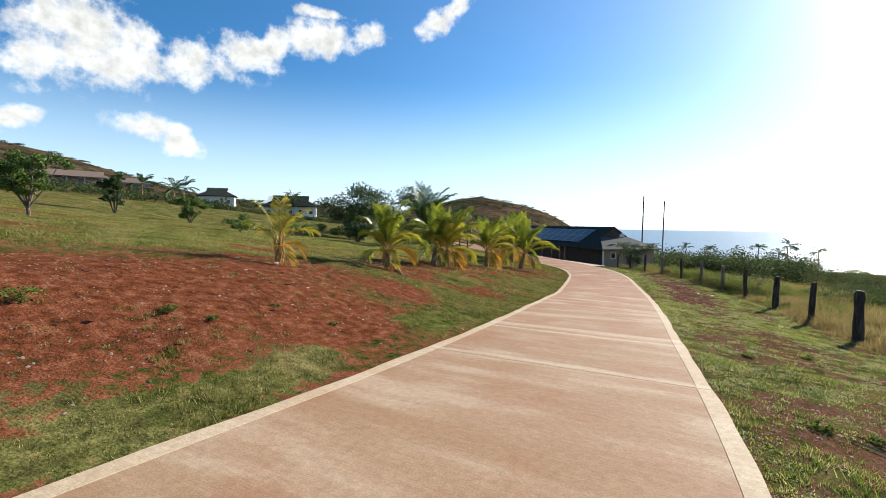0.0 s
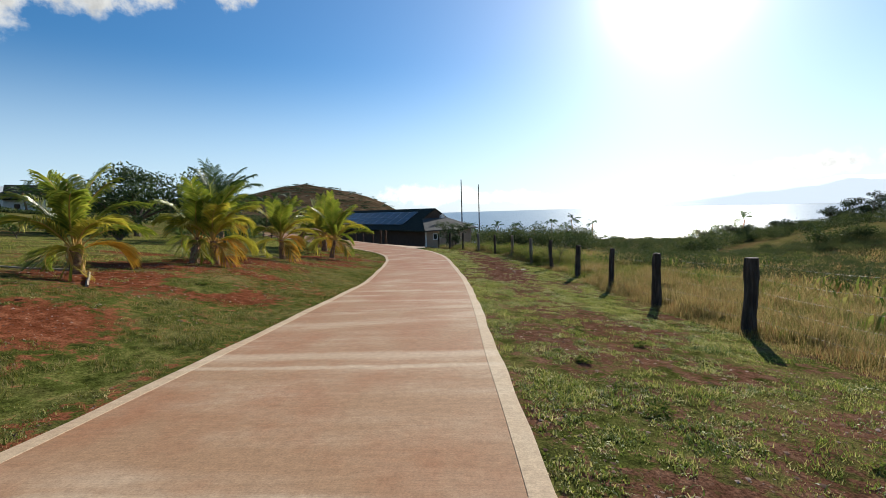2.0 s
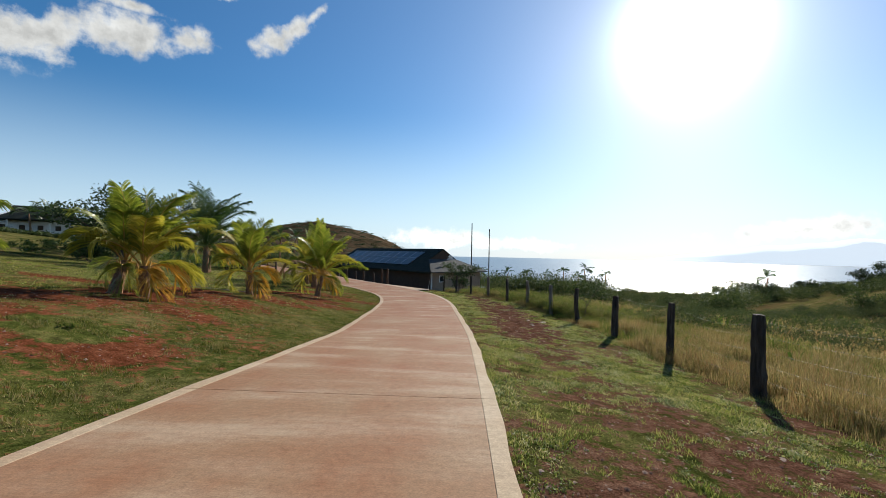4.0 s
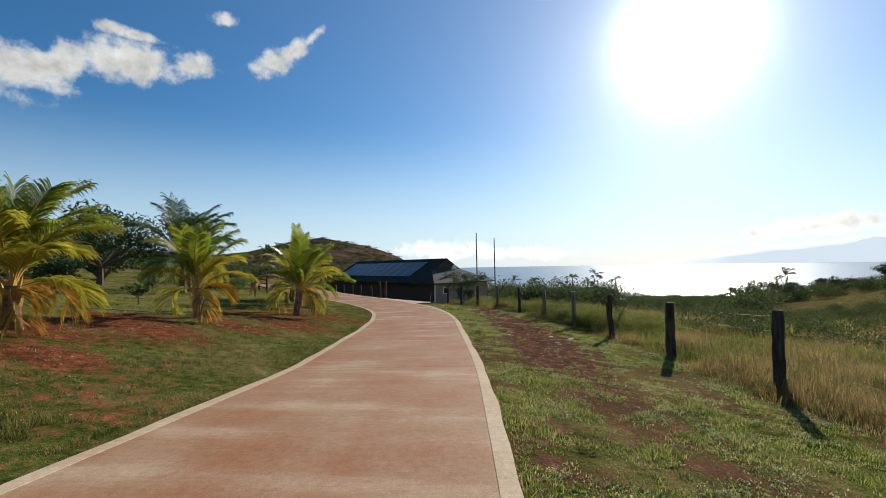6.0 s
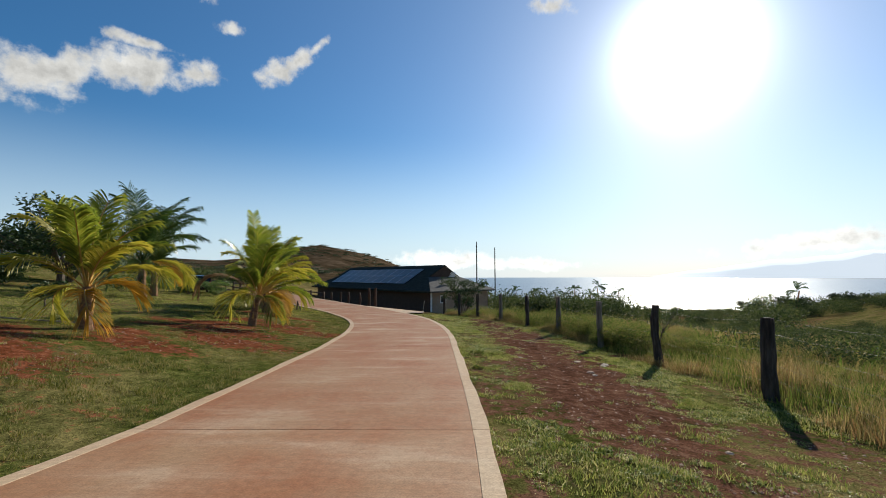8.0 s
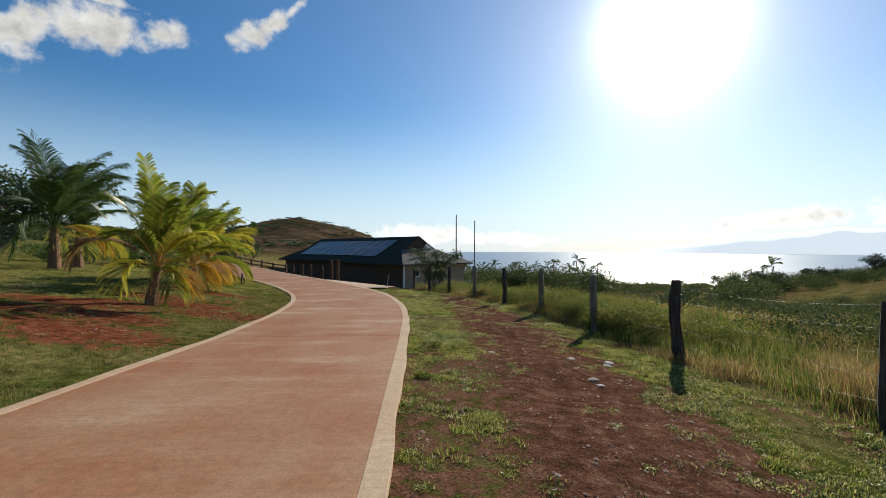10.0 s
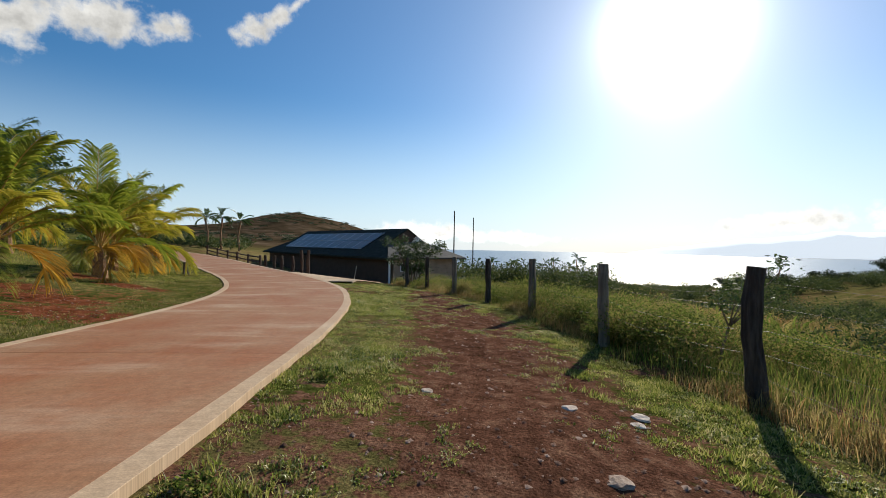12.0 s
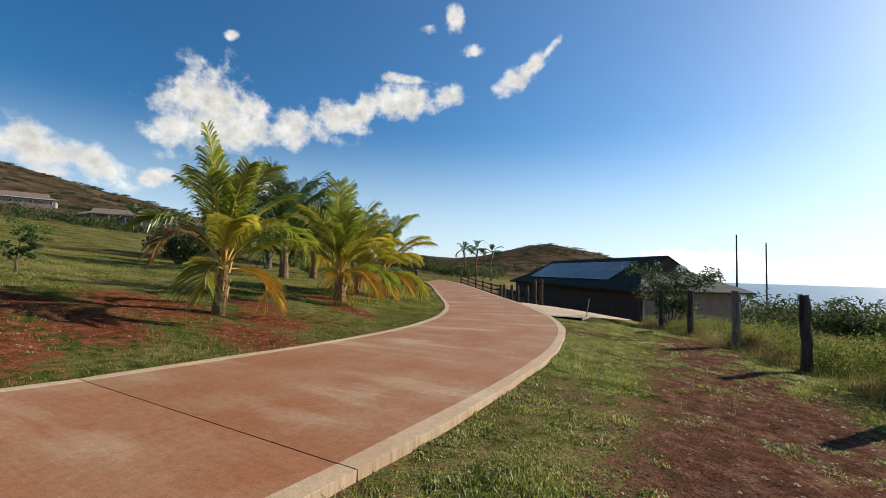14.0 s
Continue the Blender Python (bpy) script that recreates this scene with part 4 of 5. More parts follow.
def leafy(name, x, y, height, spread, count, leaf, seed, label, category, mat=None, trunk=0.3, thick=0.1, lean=0.0, group="", base=None, stems=5, dense=1.0):
    """A tree or shrub: stems that fork into limbs, and a ragged crown of leaves round their ends."""
    rng, nr = random.Random(seed), np.random.default_rng(seed)
    z = ground_at(x, y) if base is None else base
    root = thing(name, pose(x, y, z - 0.03), label, category, group)
    limbs, blobs = [], []
    fork = Vector((lean * 0.3, 0, height * trunk))
    if trunk > 0.05:
        limbs.append(tube_data([(0, 0, -0.1), (lean * 0.1, 0.02, height * trunk * 0.5), fork], [thick * 1.25, thick, thick * 0.85], 8))
    for k in range(stems):
        a = 2 * math.pi * k / stems + rng.uniform(-0.4, 0.4)
        out = spread * rng.uniform(0.4, 0.95)
        end = Vector((math.cos(a) * out + lean, math.sin(a) * out, height * rng.uniform(0.6, 0.95)))
        mid = fork.lerp(end, 0.5) + Vector((0, 0, height * 0.06 * rng.uniform(-1, 1)))
        limbs.append(tube_data([fork if trunk > .05 else Vector((math.cos(a) * .06, math.sin(a) * .06, 0)), mid, end], [thick * 0.6, thick * 0.35, thick * 0.1], 5))
        for q, sc in ((mid, 0.75), (end, 1.0)):
            for _ in range(2):
                e = q + Vector((rng.uniform(-1, 1) * spread * .3, rng.uniform(-1, 1) * spread * .3, rng.uniform(-.5, 1) * height * .1))
                limbs.append(tube_data([q, e], [thick * 0.2, thick * 0.06], 4))
                rr = spread * rng.uniform(0.2, 0.42) * sc
                blobs.append(((e.x, e.y, e.z), (rr, rr, rr * rng.uniform(0.5, 0.85))))
    mesh_object("trunk", *joined(limbs), M_BARK, root)
    v, q = leaf_cloud(blobs, count, leaf, nr)
    v[:, 2] = np.maximum(v[:, 2], 0.02)
    crown = new("crown", fast_mesh("crown", v, q, 4, mat or M_LEAF))
    crown.parent = root
    return root


leafy("tree", -36.5, 43.0, 7.2, 5.2, 9000, 0.17, 2, "broad dark green tree with feathery foliage on the lawn", "tree", trunk=0.22, thick=0.28, stems=8)
leafy("tree", -44.0, 50.0, 3.6, 4.0, 5000, 0.17, 3, "low dark green tree beside a larger tree", "tree", trunk=0.05, thick=0.2, stems=8)
leafy("shrub", -29.0, 33.2, 2.0, 1.7, 3200, 0.11, 4, "dense dark round shrub on the lawn edge", "shrub", trunk=0.0, stems=8)
leafy("shrub", -14.6, 24.8, 1.0, 0.45, 420, 0.07, 5, "thin young shrub on the lawn", "shrub", trunk=0.3, thick=0.03)
leafy("shrub", -3.55, 42.6, 2.5, 1.3, 5200, 0.06, 6, "ragged thorny bush growing over the fence", "bush", trunk=0.0, thick=0.08, stems=10)
leafy("tree", 3.95, 27.1, 1.75, 0.6, 300, 0.036, 9, "spindly thorn sapling behind the fence", "tree", trunk=0.4, thick=0.021, stems=6, lean=0.4)
leafy("tree", -20.7, 5.3, 2.5, 1.0, 3600, 0.075, 10, "bright green bushy young tree on the slope", "tree", M_LEAF_BRIGHT, trunk=0.12, thick=0.06, stems=8)
leafy("shrub", -25.8, 17.5, 1.1, .9, 1200, 0.085, 11, "bright green shrub on the lawn", "shrub", M_LEAF_BRIGHT, trunk=0.1, thick=0.05)
leafy("shrub", -30.0, 26.7, 1.5, 0.95, 900, 0.075, 12, "small green shrub on dry lawn", "shrub", M_LEAF_BRIGHT, trunk=0.2, thick=0.04)
leafy("tree", -34.3, 19.0, 1.9, 1.1, 2400, 0.10, 13, "upright bright green young tree on the slope", "tree", M_LEAF_BRIGHT, trunk=0.05, thick=0.07, stems=8)
leafy("tree", -41.0, 16.6, 3.2, 1.1, 2600, 0.12, 14, "slim upright green tree on the slope", "tree", M_LEAF, trunk=0.05, thick=0.09, stems=8)


for k, (az, d, th, sp) in enumerate(((39.8, 128, 6.2, 4.5), (37.6, 134, 4.4, 3.6), (29.2, 138, 4.2, 3.8), (26.0, 150, 3.6, 3.2), (33.4, 140, 3.4, 3.6))):
    leafy("tree", d * math.sin(radians(az)), 8 + d * math.cos(radians(az)), th, sp, 4200, 0.2, 500 + k, "dark spreading tree on the ridge above the shore", "tree", M_LEAF_DARK, trunk=0.12, thick=0.2, stems=8, group="ridge trees")
for k, (hx, hy) in enumerate(((-40.5, 38.5), (-38.2, 40.2), (-33.0, 45.2), (-31.0, 46.6), (-29.0, 48.0), (-27.2, 49.2))):
    leafy("hedge_shrub", hx, hy, 1.3, 1.5, 1500, 0.09, 300 + k, "low bright green hedge shrub along the lawn", "shrub", M_LEAF_BRIGHT, trunk=0.0, thick=0.03, stems=7, group="hedge along the lawn")
for k, (wx, wy, wr) in enumerate(((1.71, 4.68, .14), (2.11, 4.75, .11), (1.94, 7.07, .12), (1.86, 6.81, .14), (1.52, 8.36, .13), (-5.11, 2.59, .12), (-5.49, 2.24, .16), (-5.39, 3.87, .11), (-6.02, .91, .3),
                                  (-4.54, 4.29, .1), (-6.63, 12.5, .16), (-1.11, 24.4, .15), (-.98, 22.3, .14), (.63, 14.2, .12), (2.6, 9.6, .13), (3.1, 6.1, .14))):
    leafy("weed", wx, wy, wr * .6, wr * .8, 320, 0.012 + wr * .05, 400 + k, "small leafy weed growing on bare earth", "weed", M_WEED, trunk=0.0, thick=0.006, stems=7, group="weeds on bare earth")


# ---- fence along the track ----
FENCE = [(6.25, -2.6), (6.05, 0.9), (5.8, 4.4), (5.5, 8.0), (5.18, 11.52), (4.80, 15.0), (4.39, 18.0), (3.99, 21.7), (3.40, 25.15), (2.59, 28.3), (1.62, 31.6), (0.47, 34.1), (-0.8, 36.3), (-2.2, 38.7), (-3.6, 41.2), (-5.0, 43.9)]
fence = thing("wire_fence", pose(0, 0, 0), "weathered wooden post and barbed wire fence beside tall dry grass", "fence")
rng = random.Random(44)
tops = []
for k, (fx, fy) in enumerate(FENCE):
    z0 = ground_at(fx, fy)
    h = 1.46 + rng.uniform(-0.04, 0.05) - (0.1 if k == 7 else 0)
    r = (0.105 if k in (3, 4, 5, 7) else 0.085) * rng.uniform(0.95, 1.1)
    lx, ly = rng.uniform(-0.05, 0.05), rng.uniform(-0.04, 0.04)
    bend = 0.1 if k == 8 else rng.uniform(-0.02, 0.02)
    pts = [(fx + lx * u - bend * math.sin(u * 2.6) , fy + ly * u, z0 - 0.15 + (h + 0.15) * u) for u in [i / 9 for i in range(10)]]
    v, f = tube_data(pts, [r * (1.1 - 0.12 * i / 9) * (0.9 if i == 9 else 1) * rng.uniform(0.93, 1.07) for i in range(10)], 11)
    v = [p + Vector((rng.uniform(-1, 1), rng.uniform(-1, 1), rng.uniform(-.4, .4))) * r * 0.10 for p in v]
    pale = k in (9, 10, 12)
    post = mesh_object("post", v, f, M_POST_PALE if pale else M_POST, fence)
    if pale:
        tagged(post, "bleached grey wooden post")
    tops.append(Vector((fx + lx, fy + ly, z0)))
for strand, hh in enumerate((1.34, 1.08, 0.82, 0.56, 0.3)):
    bits = []
    for a, b in zip(tops, tops[1:]):
        sag = 0.05 + 0.05 * rng.random() + (0.12 if strand == 0 and rng.random() < 0.3 else 0)
        off = Vector((0.1, 0, 0))
        line = [a.lerp(b, u) + off + Vector((0, 0, hh - sag * 4 * u * (1 - u))) for u in [i / 8 for i in range(9)]]
        bits.append(tube_data(line, [0.0018] * 9, 3, False))
        for i in range(1, 20):
            u = i / 20
            c = a.lerp(b, u) + off + Vector((0, 0, hh - sag * 4 * u * (1 - u)))
            t = Vector((rng.uniform(-1, 1), rng.uniform(-.3, .3), rng.uniform(-1, 1))).normalized() * 0.013
            bits.append(tube_data([c - t, c + t], [0.0014, 0.0008], 3, False))
    mesh_object("wire", *joined(bits), M_WIRE, fence)


# ---- the house below the bend ----
def house(name, corner, u, length, width, wall_h, rise, over, roof_mat, wall_mat, label, inset, base, hip=1.0, group=""):
    """A long house with a dutch-hip roof. u is the way along the front from its near corner; the depth lies to the right of it."""
    ux, uy = u
    # local axes: x along the front, y into the house
    flip = Matrix(((ux, -uy, 0, corner[0]), (uy, ux, 0, corner[1]), (0, 0, 1, base), (0, 0, 0, 1)))
    root = thing(name, flip, label, "house", group)
    L, W, H, t = length, width, wall_h, 0.15
    # depth runs along negative local y
    part("wall", box_bm(0, L, -t, 0, -1.0, H), wall_mat, root)
    part("wall", box_bm(0, L, -W, -W + t, -1.0, H), wall_mat, root)
    part("wall", box_bm(0.002, t, -W + t, -t, -1.0, H), wall_mat, root)
    part("wall", box_bm(L - t, L - .002, -W + t, -t, -1.0, H), wall_mat, root)
    o, th = over, 0.14
    yr = -W / 2
    g = inset
    zr, ze = H + rise, H - 0.06
    zg = ze + (zr - ze) * 0.52
    # roof shell: outer points, then the same pushed down for thickness
    def slope(y0, y1):
        bm = bmesh.new()
        k = (zg - ze) / (zr - ze)
        y_mid = y0 + (y1 - y0) * k
        ring = [(-o, y0, ze), (L + o, y0, ze), (L + o - (g + o) * k * hip, y_mid, zg), (L - g * 0.45, y1, zr), (g * 0.45, y1, zr), (-o + (g + o) * k * hip, y_mid, zg)]
        top = [bm.verts.new(p) for p in ring]
        low = [bm.verts.new((p[0], p[1], p[2] - th)) for p in ring]
        bm.faces.new(top)
        bm.faces.new(low[::-1])
        for i in range(6):
            j = (i + 1) % 6
            bm.faces.new((top[i], low[i], low[j], top[j]))
        return bm
    part("roof", slope(o, yr), roof_mat, root)
    part("roof", slope(-W - o, yr), roof_mat, root)
    k = (zg - ze) / (zr - ze)
    for x0, sgn in ((0, 1), (L, -1)):
        bm = bmesh.new()
        xi = x0 + sgn * (-o + (g + o) * k * hip)
        ya, yb = o + (yr - o) * k, -W - o + (yr + W + o) * k
        ring = [(x0 - sgn * o, o, ze), (x0 - sgn * o, -W - o, ze), (xi, yb, zg), (xi, ya, zg)]
        top = [bm.verts.new(p) for p in ring]
        low = [bm.verts.new((p[0], p[1], p[2] - th)) for p in ring]
        bm.faces.new(top)
        bm.faces.new(low[::-1])
        for i in range(4):
            j = (i + 1) % 4
            bm.faces.new((top[i], low[i], low[j], top[j]))
        # near hip of a dark roof takes the paler tone, painted as sunlit
        part("roof_hip", bm, M_ROOF_SUNLIT if (roof_mat is M_ROOF and sgn > 0) else roof_mat, root)
        # small gable over the hip
        bm = bmesh.new()
        ring = [(xi + sgn * 0.05, yb, zg - .02), (xi + sgn * 0.05, ya, zg - .02), (x0 + sgn * (g * 0.45 + .06), yr, zr - 0.05)]
        a = [bm.verts.new(p) for p in ring]
        b = [bm.verts.new((p[0] + sgn * 0.1, p[1], p[2])) for p in ring]
        bm.faces.new(a)
        bm.faces.new(b[::-1])
        for i in range(3):
            j = (i + 1) % 3
            bm.faces.new((a[i], b[i], b[j], a[j]))
        part("gable", bm, wall_mat, root)
    part("fascia", box_bm(-o, L + o, o - .02, o + .03, ze - th - .04, ze + .01), roof_mat if roof_mat is M_ROOF else M_TRIM, root)
    return root


def window_part(root, x0, x1, z0, z1, y, axis="x", sign=1):
    """A window set in a wall: frame proud of it, pane a little behind."""
    def b(p0, p1, q0, q1, d0, d1):
        if axis == "x":
            return box_bm(p0, p1, y + sign * d0, y + sign * d1, q0, q1)
        return box_bm(y + sign * d0, y + sign * d1, p0, p1, q0, q1)
    fr = bmesh.new()
    w = 0.09
    for p0, p1, q0, q1 in ((x0, x1, z0, z0 + w), (x0, x1, z1 - w, z1), (x0, x0 + w, z0 + w, z1 - w), (x1 - w, x1, z0 + w, z1 - w)):
        if axis == "x":
            box_bm(p0, p1, min(y, y + sign * .05), max(y, y + sign * .05), q0, q1, 0, fr)
        else:
            box_bm(min(y, y + sign * .05), max(y, y + sign * .05), p0, p1, q0, q1, 0, fr)
    win = part("window", fr, M_TRIM, root, "white framed window")
    if axis == "x":
        pane = box_bm(x0 + w, x1 - w, min(y, y + sign * .02), max(y, y + sign * .02), z0 + w, z1 - w)
    else:
        pane = box_bm(min(y, y + sign * .02), max(y, y + sign * .02), x0 + w, x1 - w, z0 + w, z1 - w)
    part("pane", pane, M_GLASS, win)


HU = Vector((-0.755, 0.655)).normalized()
HC = (-8.6, 58.3)
barn = house("house", HC, HU, 29.0, 8.6, 2.3, 2.85, 0.7, M_ROOF, M_WALL_BROWN, "low dark brown house with dark hip roof and solar panels", 6.3, -3.42)
part("corner_trim", box_bm(-0.03, 0.14, -0.1, 0.03, -0.6, 2.22), M_TRIM, barn, "white corner board")
# thin tan sheet over the brown end wall, sunlight painted as paler colour
part("sunlit_end_sheet", box_bm(-0.025, -0.004, -8.55, -0.16, -0.6, 2.2), M_WALL_TAN, barn, "brown end wall under a tan sheet that paints it sunlit")
window_part(barn, -2.0, -1.2, 0.9, 1.75, -0.026, "y", -1)
# carved fan over the hip end
fan = bmesh.new()
for k in range(7):
    a = radians(18 + 24 * k)
    b0 = box_bm(-0.03, 0.03, -0.04, 0.04, 0.08, 0.55)
    bmesh.ops.transform(b0, matrix=pose(1.35, -4.3, 3.78) @ Matrix.Rotation(a - math.pi / 2, 4, "X"), verts=b0.verts)
    tmp = bpy.data.meshes.new("t")
    b0.to_mesh(tmp)
    b0.free()
    fan.from_mesh(tmp)
    bpy.data.meshes.remove(tmp)
box_bm(1.32, 1.38, -4.95, -3.65, 3.74, 3.81, 0, fan)
part("gable_fan", fan, M_TRIM, barn, "white carved fan ornament")
# solar panels in two rows on the front slope
run = (8.6 / 2 + 0.7)
tilt = math.atan2(2.91, run)
for r in range(2):
    for c in range(10):
        x0, s0 = 5.6 + c * 1.9, 0.55 + r * 1.75 + 0.75
        bm = box_bm(0, 1.86, -s0 - 1.68, -s0, 0.05, 0.09)
        # the slope falls towards positive local y
        bmesh.ops.transform(bm, matrix=Matrix.Translation((x0, 0.7, 2.24)) @ Matrix.Rotation(-tilt, 4, "X"), verts=bm.verts)
        panel = part("solar_panel", bm, M_SOLAR, barn)
        bm = bmesh.new()
        for p in ((0, 1.86, -s0 - .035, -s0), (0, 1.86, -s0 - 1.68, -s0 - 1.645), (0, .035, -s0 - 1.645, -s0 - .035), (1.825, 1.86, -s0 - 1.645, -s0 - .035)):
            box_bm(*p, 0.04, 0.1, 0, bm)
        bmesh.ops.transform(bm, matrix=Matrix.Translation((x0, 0.7, 2.24)) @ Matrix.Rotation(-tilt, 4, "X"), verts=bm.verts)
        part("panel_frame", bm, M_ALU, panel)


def far_house(cx, cy, az, L, W, H, rise, wall, roof, label, storeys=1, porch=False):
    u = Vector((math.cos(radians(az)), -math.sin(radians(az)))) * -1
    z = ground_at(cx, cy)
    h = house("house", (cx, cy), u, L, W, H, rise, 0.6, roof, wall, label, W * 0.5, z + 0.4, group="houses on the slope")
    n = max(2, int(L / 2.6))
    for s in range(storeys):
        for k in range(n):
            x = (k + 0.5) * L / n
            window_part(h, x - 0.55, x + 0.55, 1.0 + 2.8 * s, 2.2 + 2.8 * s, 0.0)
    for s in range(storeys):
        for y in (-W * .3, -W * .65):
            window_part(h, y - .5, y + .5, 1.0 + 2.8 * s, 2.2 + 2.8 * s, 0.0, "y", -1)
    if porch:
        for k in range(4):
            part("porch_post", box_bm(L * (.15 + .23 * k) - .12, L * (.15 + .23 * k) + .12, 1.9, 2.14, 0, H - .1), M_TRIM, h)
        part("porch_roof", box_bm(L * .1, L * .9, 0.6, 2.5, H - .1, H + .08), roof, h)
    return h


far_house(-112, 76, -52, 9, 8, 3.3, 2.4, M_WALL_WHITE, M_ROOF, "white house with dark roof on the slope", 1)
far_house(-92, 88, -45, 14, 9, 3.2, 3.2, M_WALL_WHITE, M_ROOF, "white house with dark grey roof and porch", 1, True)
far_house(-112, 100, -48, 12, 9, 3.4, 2.6, M_WALL_TAN, M_WALL_WHITE, "pale-roofed house further up the slope")
far_house(-176.6, 73.4, -70, 20, 10, 3.2, 2.6, M_WALL_TAN, M_ROOF_BROWN, "tan bungalow with brown roof on the slope", 1, True)
far_house(-212, 52, -78, 24, 10, 3.0, 2.4, M_WALL_TAN, M_ROOF_BROWN, "long tan bungalow with brown roof on the slope")
far_house(-240, 116, -65, 18, 10, 3.2, 2.6, M_WALL_TAN, M_ROOF_BROWN, "brown-roofed house high on the slope")


# ---- rail fence, gate posts, stake beside the drive ----
def rail_fence(points, label, rails=(0.35, 0.75, 1.15), h=1.3):
    root = thing("rail_fence", pose(0, 0, 0), label, "fence")
    rg = random.Random(5)
    for i, (x, y) in enumerate(points):
        z = ground_at(x, y)
        part("post", box_bm(x - .08, x + .08, y - .08, y + .08, z - .2, z + h + rg.uniform(-.04, .04), .015), M_RAIL, root)
    for (xa, ya), (xb, yb) in zip(points, points[1:]):
        za, zb = ground_at(xa, ya), ground_at(xb, yb)
        for r in rails:
            v, f = tube_data([(xa, ya, za + r), (xb, yb, zb + r)], [0.06, 0.06], 4)
            mesh_object("rail", v, f, M_RAIL, root)
    return root


rail_fence([(-19.5, 55.5), (-22.0, 57.8), (-24.6, 60.2), (-27.2, 62.6), (-30, 65), (-33, 67.5)], "dark brown rail fence beyond the driveway")
rail_fence([(-24.5, 50.0), (-27.0, 52.6), (-29.6, 55.2), (-32.4, 57.8), (-36, 60)], "dark brown rail fence beside the upper driveway")
for k, (gx, gyy) in enumerate(((-10.6, 45.3), (-11.3, 45.9), (-12.6, 47.4), (-14.2, 49.0), (-15.6, 50.6), (-17.2, 52.2))):
    z = ground_at(gx, gyy)
    rg = random.Random(60 + k)
    hh = 1.5 if k < 2 else 1.15
    v, f = tube_data([(gx + rg.uniform(-.05, .05) * u, gyy, z - .2 + (hh + .2) * u) for u in (0, .3, .6, 1)], [.13, .12, .115, .1], 9)
    tagged(mesh_object("gate_post", v, f, M_RAIL), "rough reddish timber post at the house edge", "post", "timber posts by the house")
z = ground_at(-5.5, 38.6)
tagged(mesh_object("marker_stake", *tube_data([(-5.5, 38.6, z - .1), (-5.44, 38.6, z + .3), (-5.38, 38.62, z + .72)], [.022, .02, .018], 6), M_HOSE), "thin pale wooden marker stake in grass", "stake")
z = ground_at(-13.2, 38.0)
sign = thing("small_post", pose(-13.2, 38.0, z), "short dark wooden prop post beside the drive", "post")
mesh_object("upright", *tube_data([(0, 0, -.1), (.05, 0, .55)], [.045, .04], 6), M_POST, sign)
mesh_object("brace", *tube_data([(.28, 0, -.05), (.06, 0, .42)], [.03, .025], 6), M_POST, sign)


# ---- utility poles with wires ----
for px, py, top, lab in ((-13.4, 185, 13.8, "tall thin dark utility pole above the shore trees"), (-6.9, 208.7, 12.8, "thin dark utility pole further down the slope")):
    zb = ground_at(px, py)
    root = thing("utility_pole", pose(px, py, zb), lab, "utility pole", "utility poles")
    mesh_object("pole", *tube_data([(0, 0, -1), (0, 0, (top - zb) / 2), (0, 0, top - zb)], [0.30, 0.26, 0.2], 8), M_POLE, root)
    part("crossarm", box_bm(-.12, .12, -1.1, 1.1, top - zb - 1.6, top - zb - 1.4), M_POLE, root)


# ---- parked car ----
def car(x, y, az):
    z = ground_at(x, y)
    root = thing("car", pose(x, y, z, 0, 0, az), "dark sport utility car with red tail lights parked under trees", "car")
    prof = [(-2.2, .35), (-2.25, .75), (-2.15, 1.05), (-1.85, 1.72), (-1.2, 1.8), (.2, 1.76), (.95, 1.12), (2.05, 1.0), (2.25, .75), (2.25, .35)]
    bm = bmesh.new()
    rows = []
    for wy, inset in ((-.92, .0), (-.86, .05), (.86, .05), (.92, .0)):
        rows.append([bm.verts.new((px, wy * (0.86 if pz > 1.2 else 1), pz)) for px, pz in prof])
    for a, b in zip(rows, rows[1:]):
        for i in range(len(prof) - 1):
            bm.faces.new((a[i], a[i + 1], b[i + 1], b[i]))
        bm.faces.new((a[-1], a[0], b[0], b[-1]))
    bm.faces.new(rows[0][::-1])
    bm.faces.new(rows[-1])
    part("body", bm, M_CAR, root)
    part("rear_window", box_bm(-2.12, -2.0, -.62, .62, 1.15, 1.6), M_GLASS, root)
    for sy in (-.93, .8):
        part("side_window", box_bm(-1.6, .3, sy - .0, sy + .1, 1.15, 1.62), M_GLASS, root)
        part("tail_light", box_bm(-2.27, -2.1, sy * .95 - .04, sy * .95 + .16, .8, 1.15), M_TAIL, root, "red tail light")
    for wx in (-1.4, 1.4):
        for wy in (-.9, .9):
            wb = bmesh.new()
            bmesh.ops.create_cone(wb, cap_ends=True, segments=20, radius1=.36, radius2=.36, depth=.24)
            bmesh.ops.transform(wb, matrix=pose(wx, wy, .36, 90), verts=wb.verts)
            w = part("wheel", wb, M_TYRE, root)
            rb = bmesh.new()
            bmesh.ops.create_cone(rb, cap_ends=True, segments=16, radius1=.22, radius2=.2, depth=.27)
            bmesh.ops.transform(rb, matrix=pose(wx, wy, .36, 90), verts=rb.verts)
            part("rim", rb, M_ALU, w)
    return root


car(-31.6, 52.5, 132)


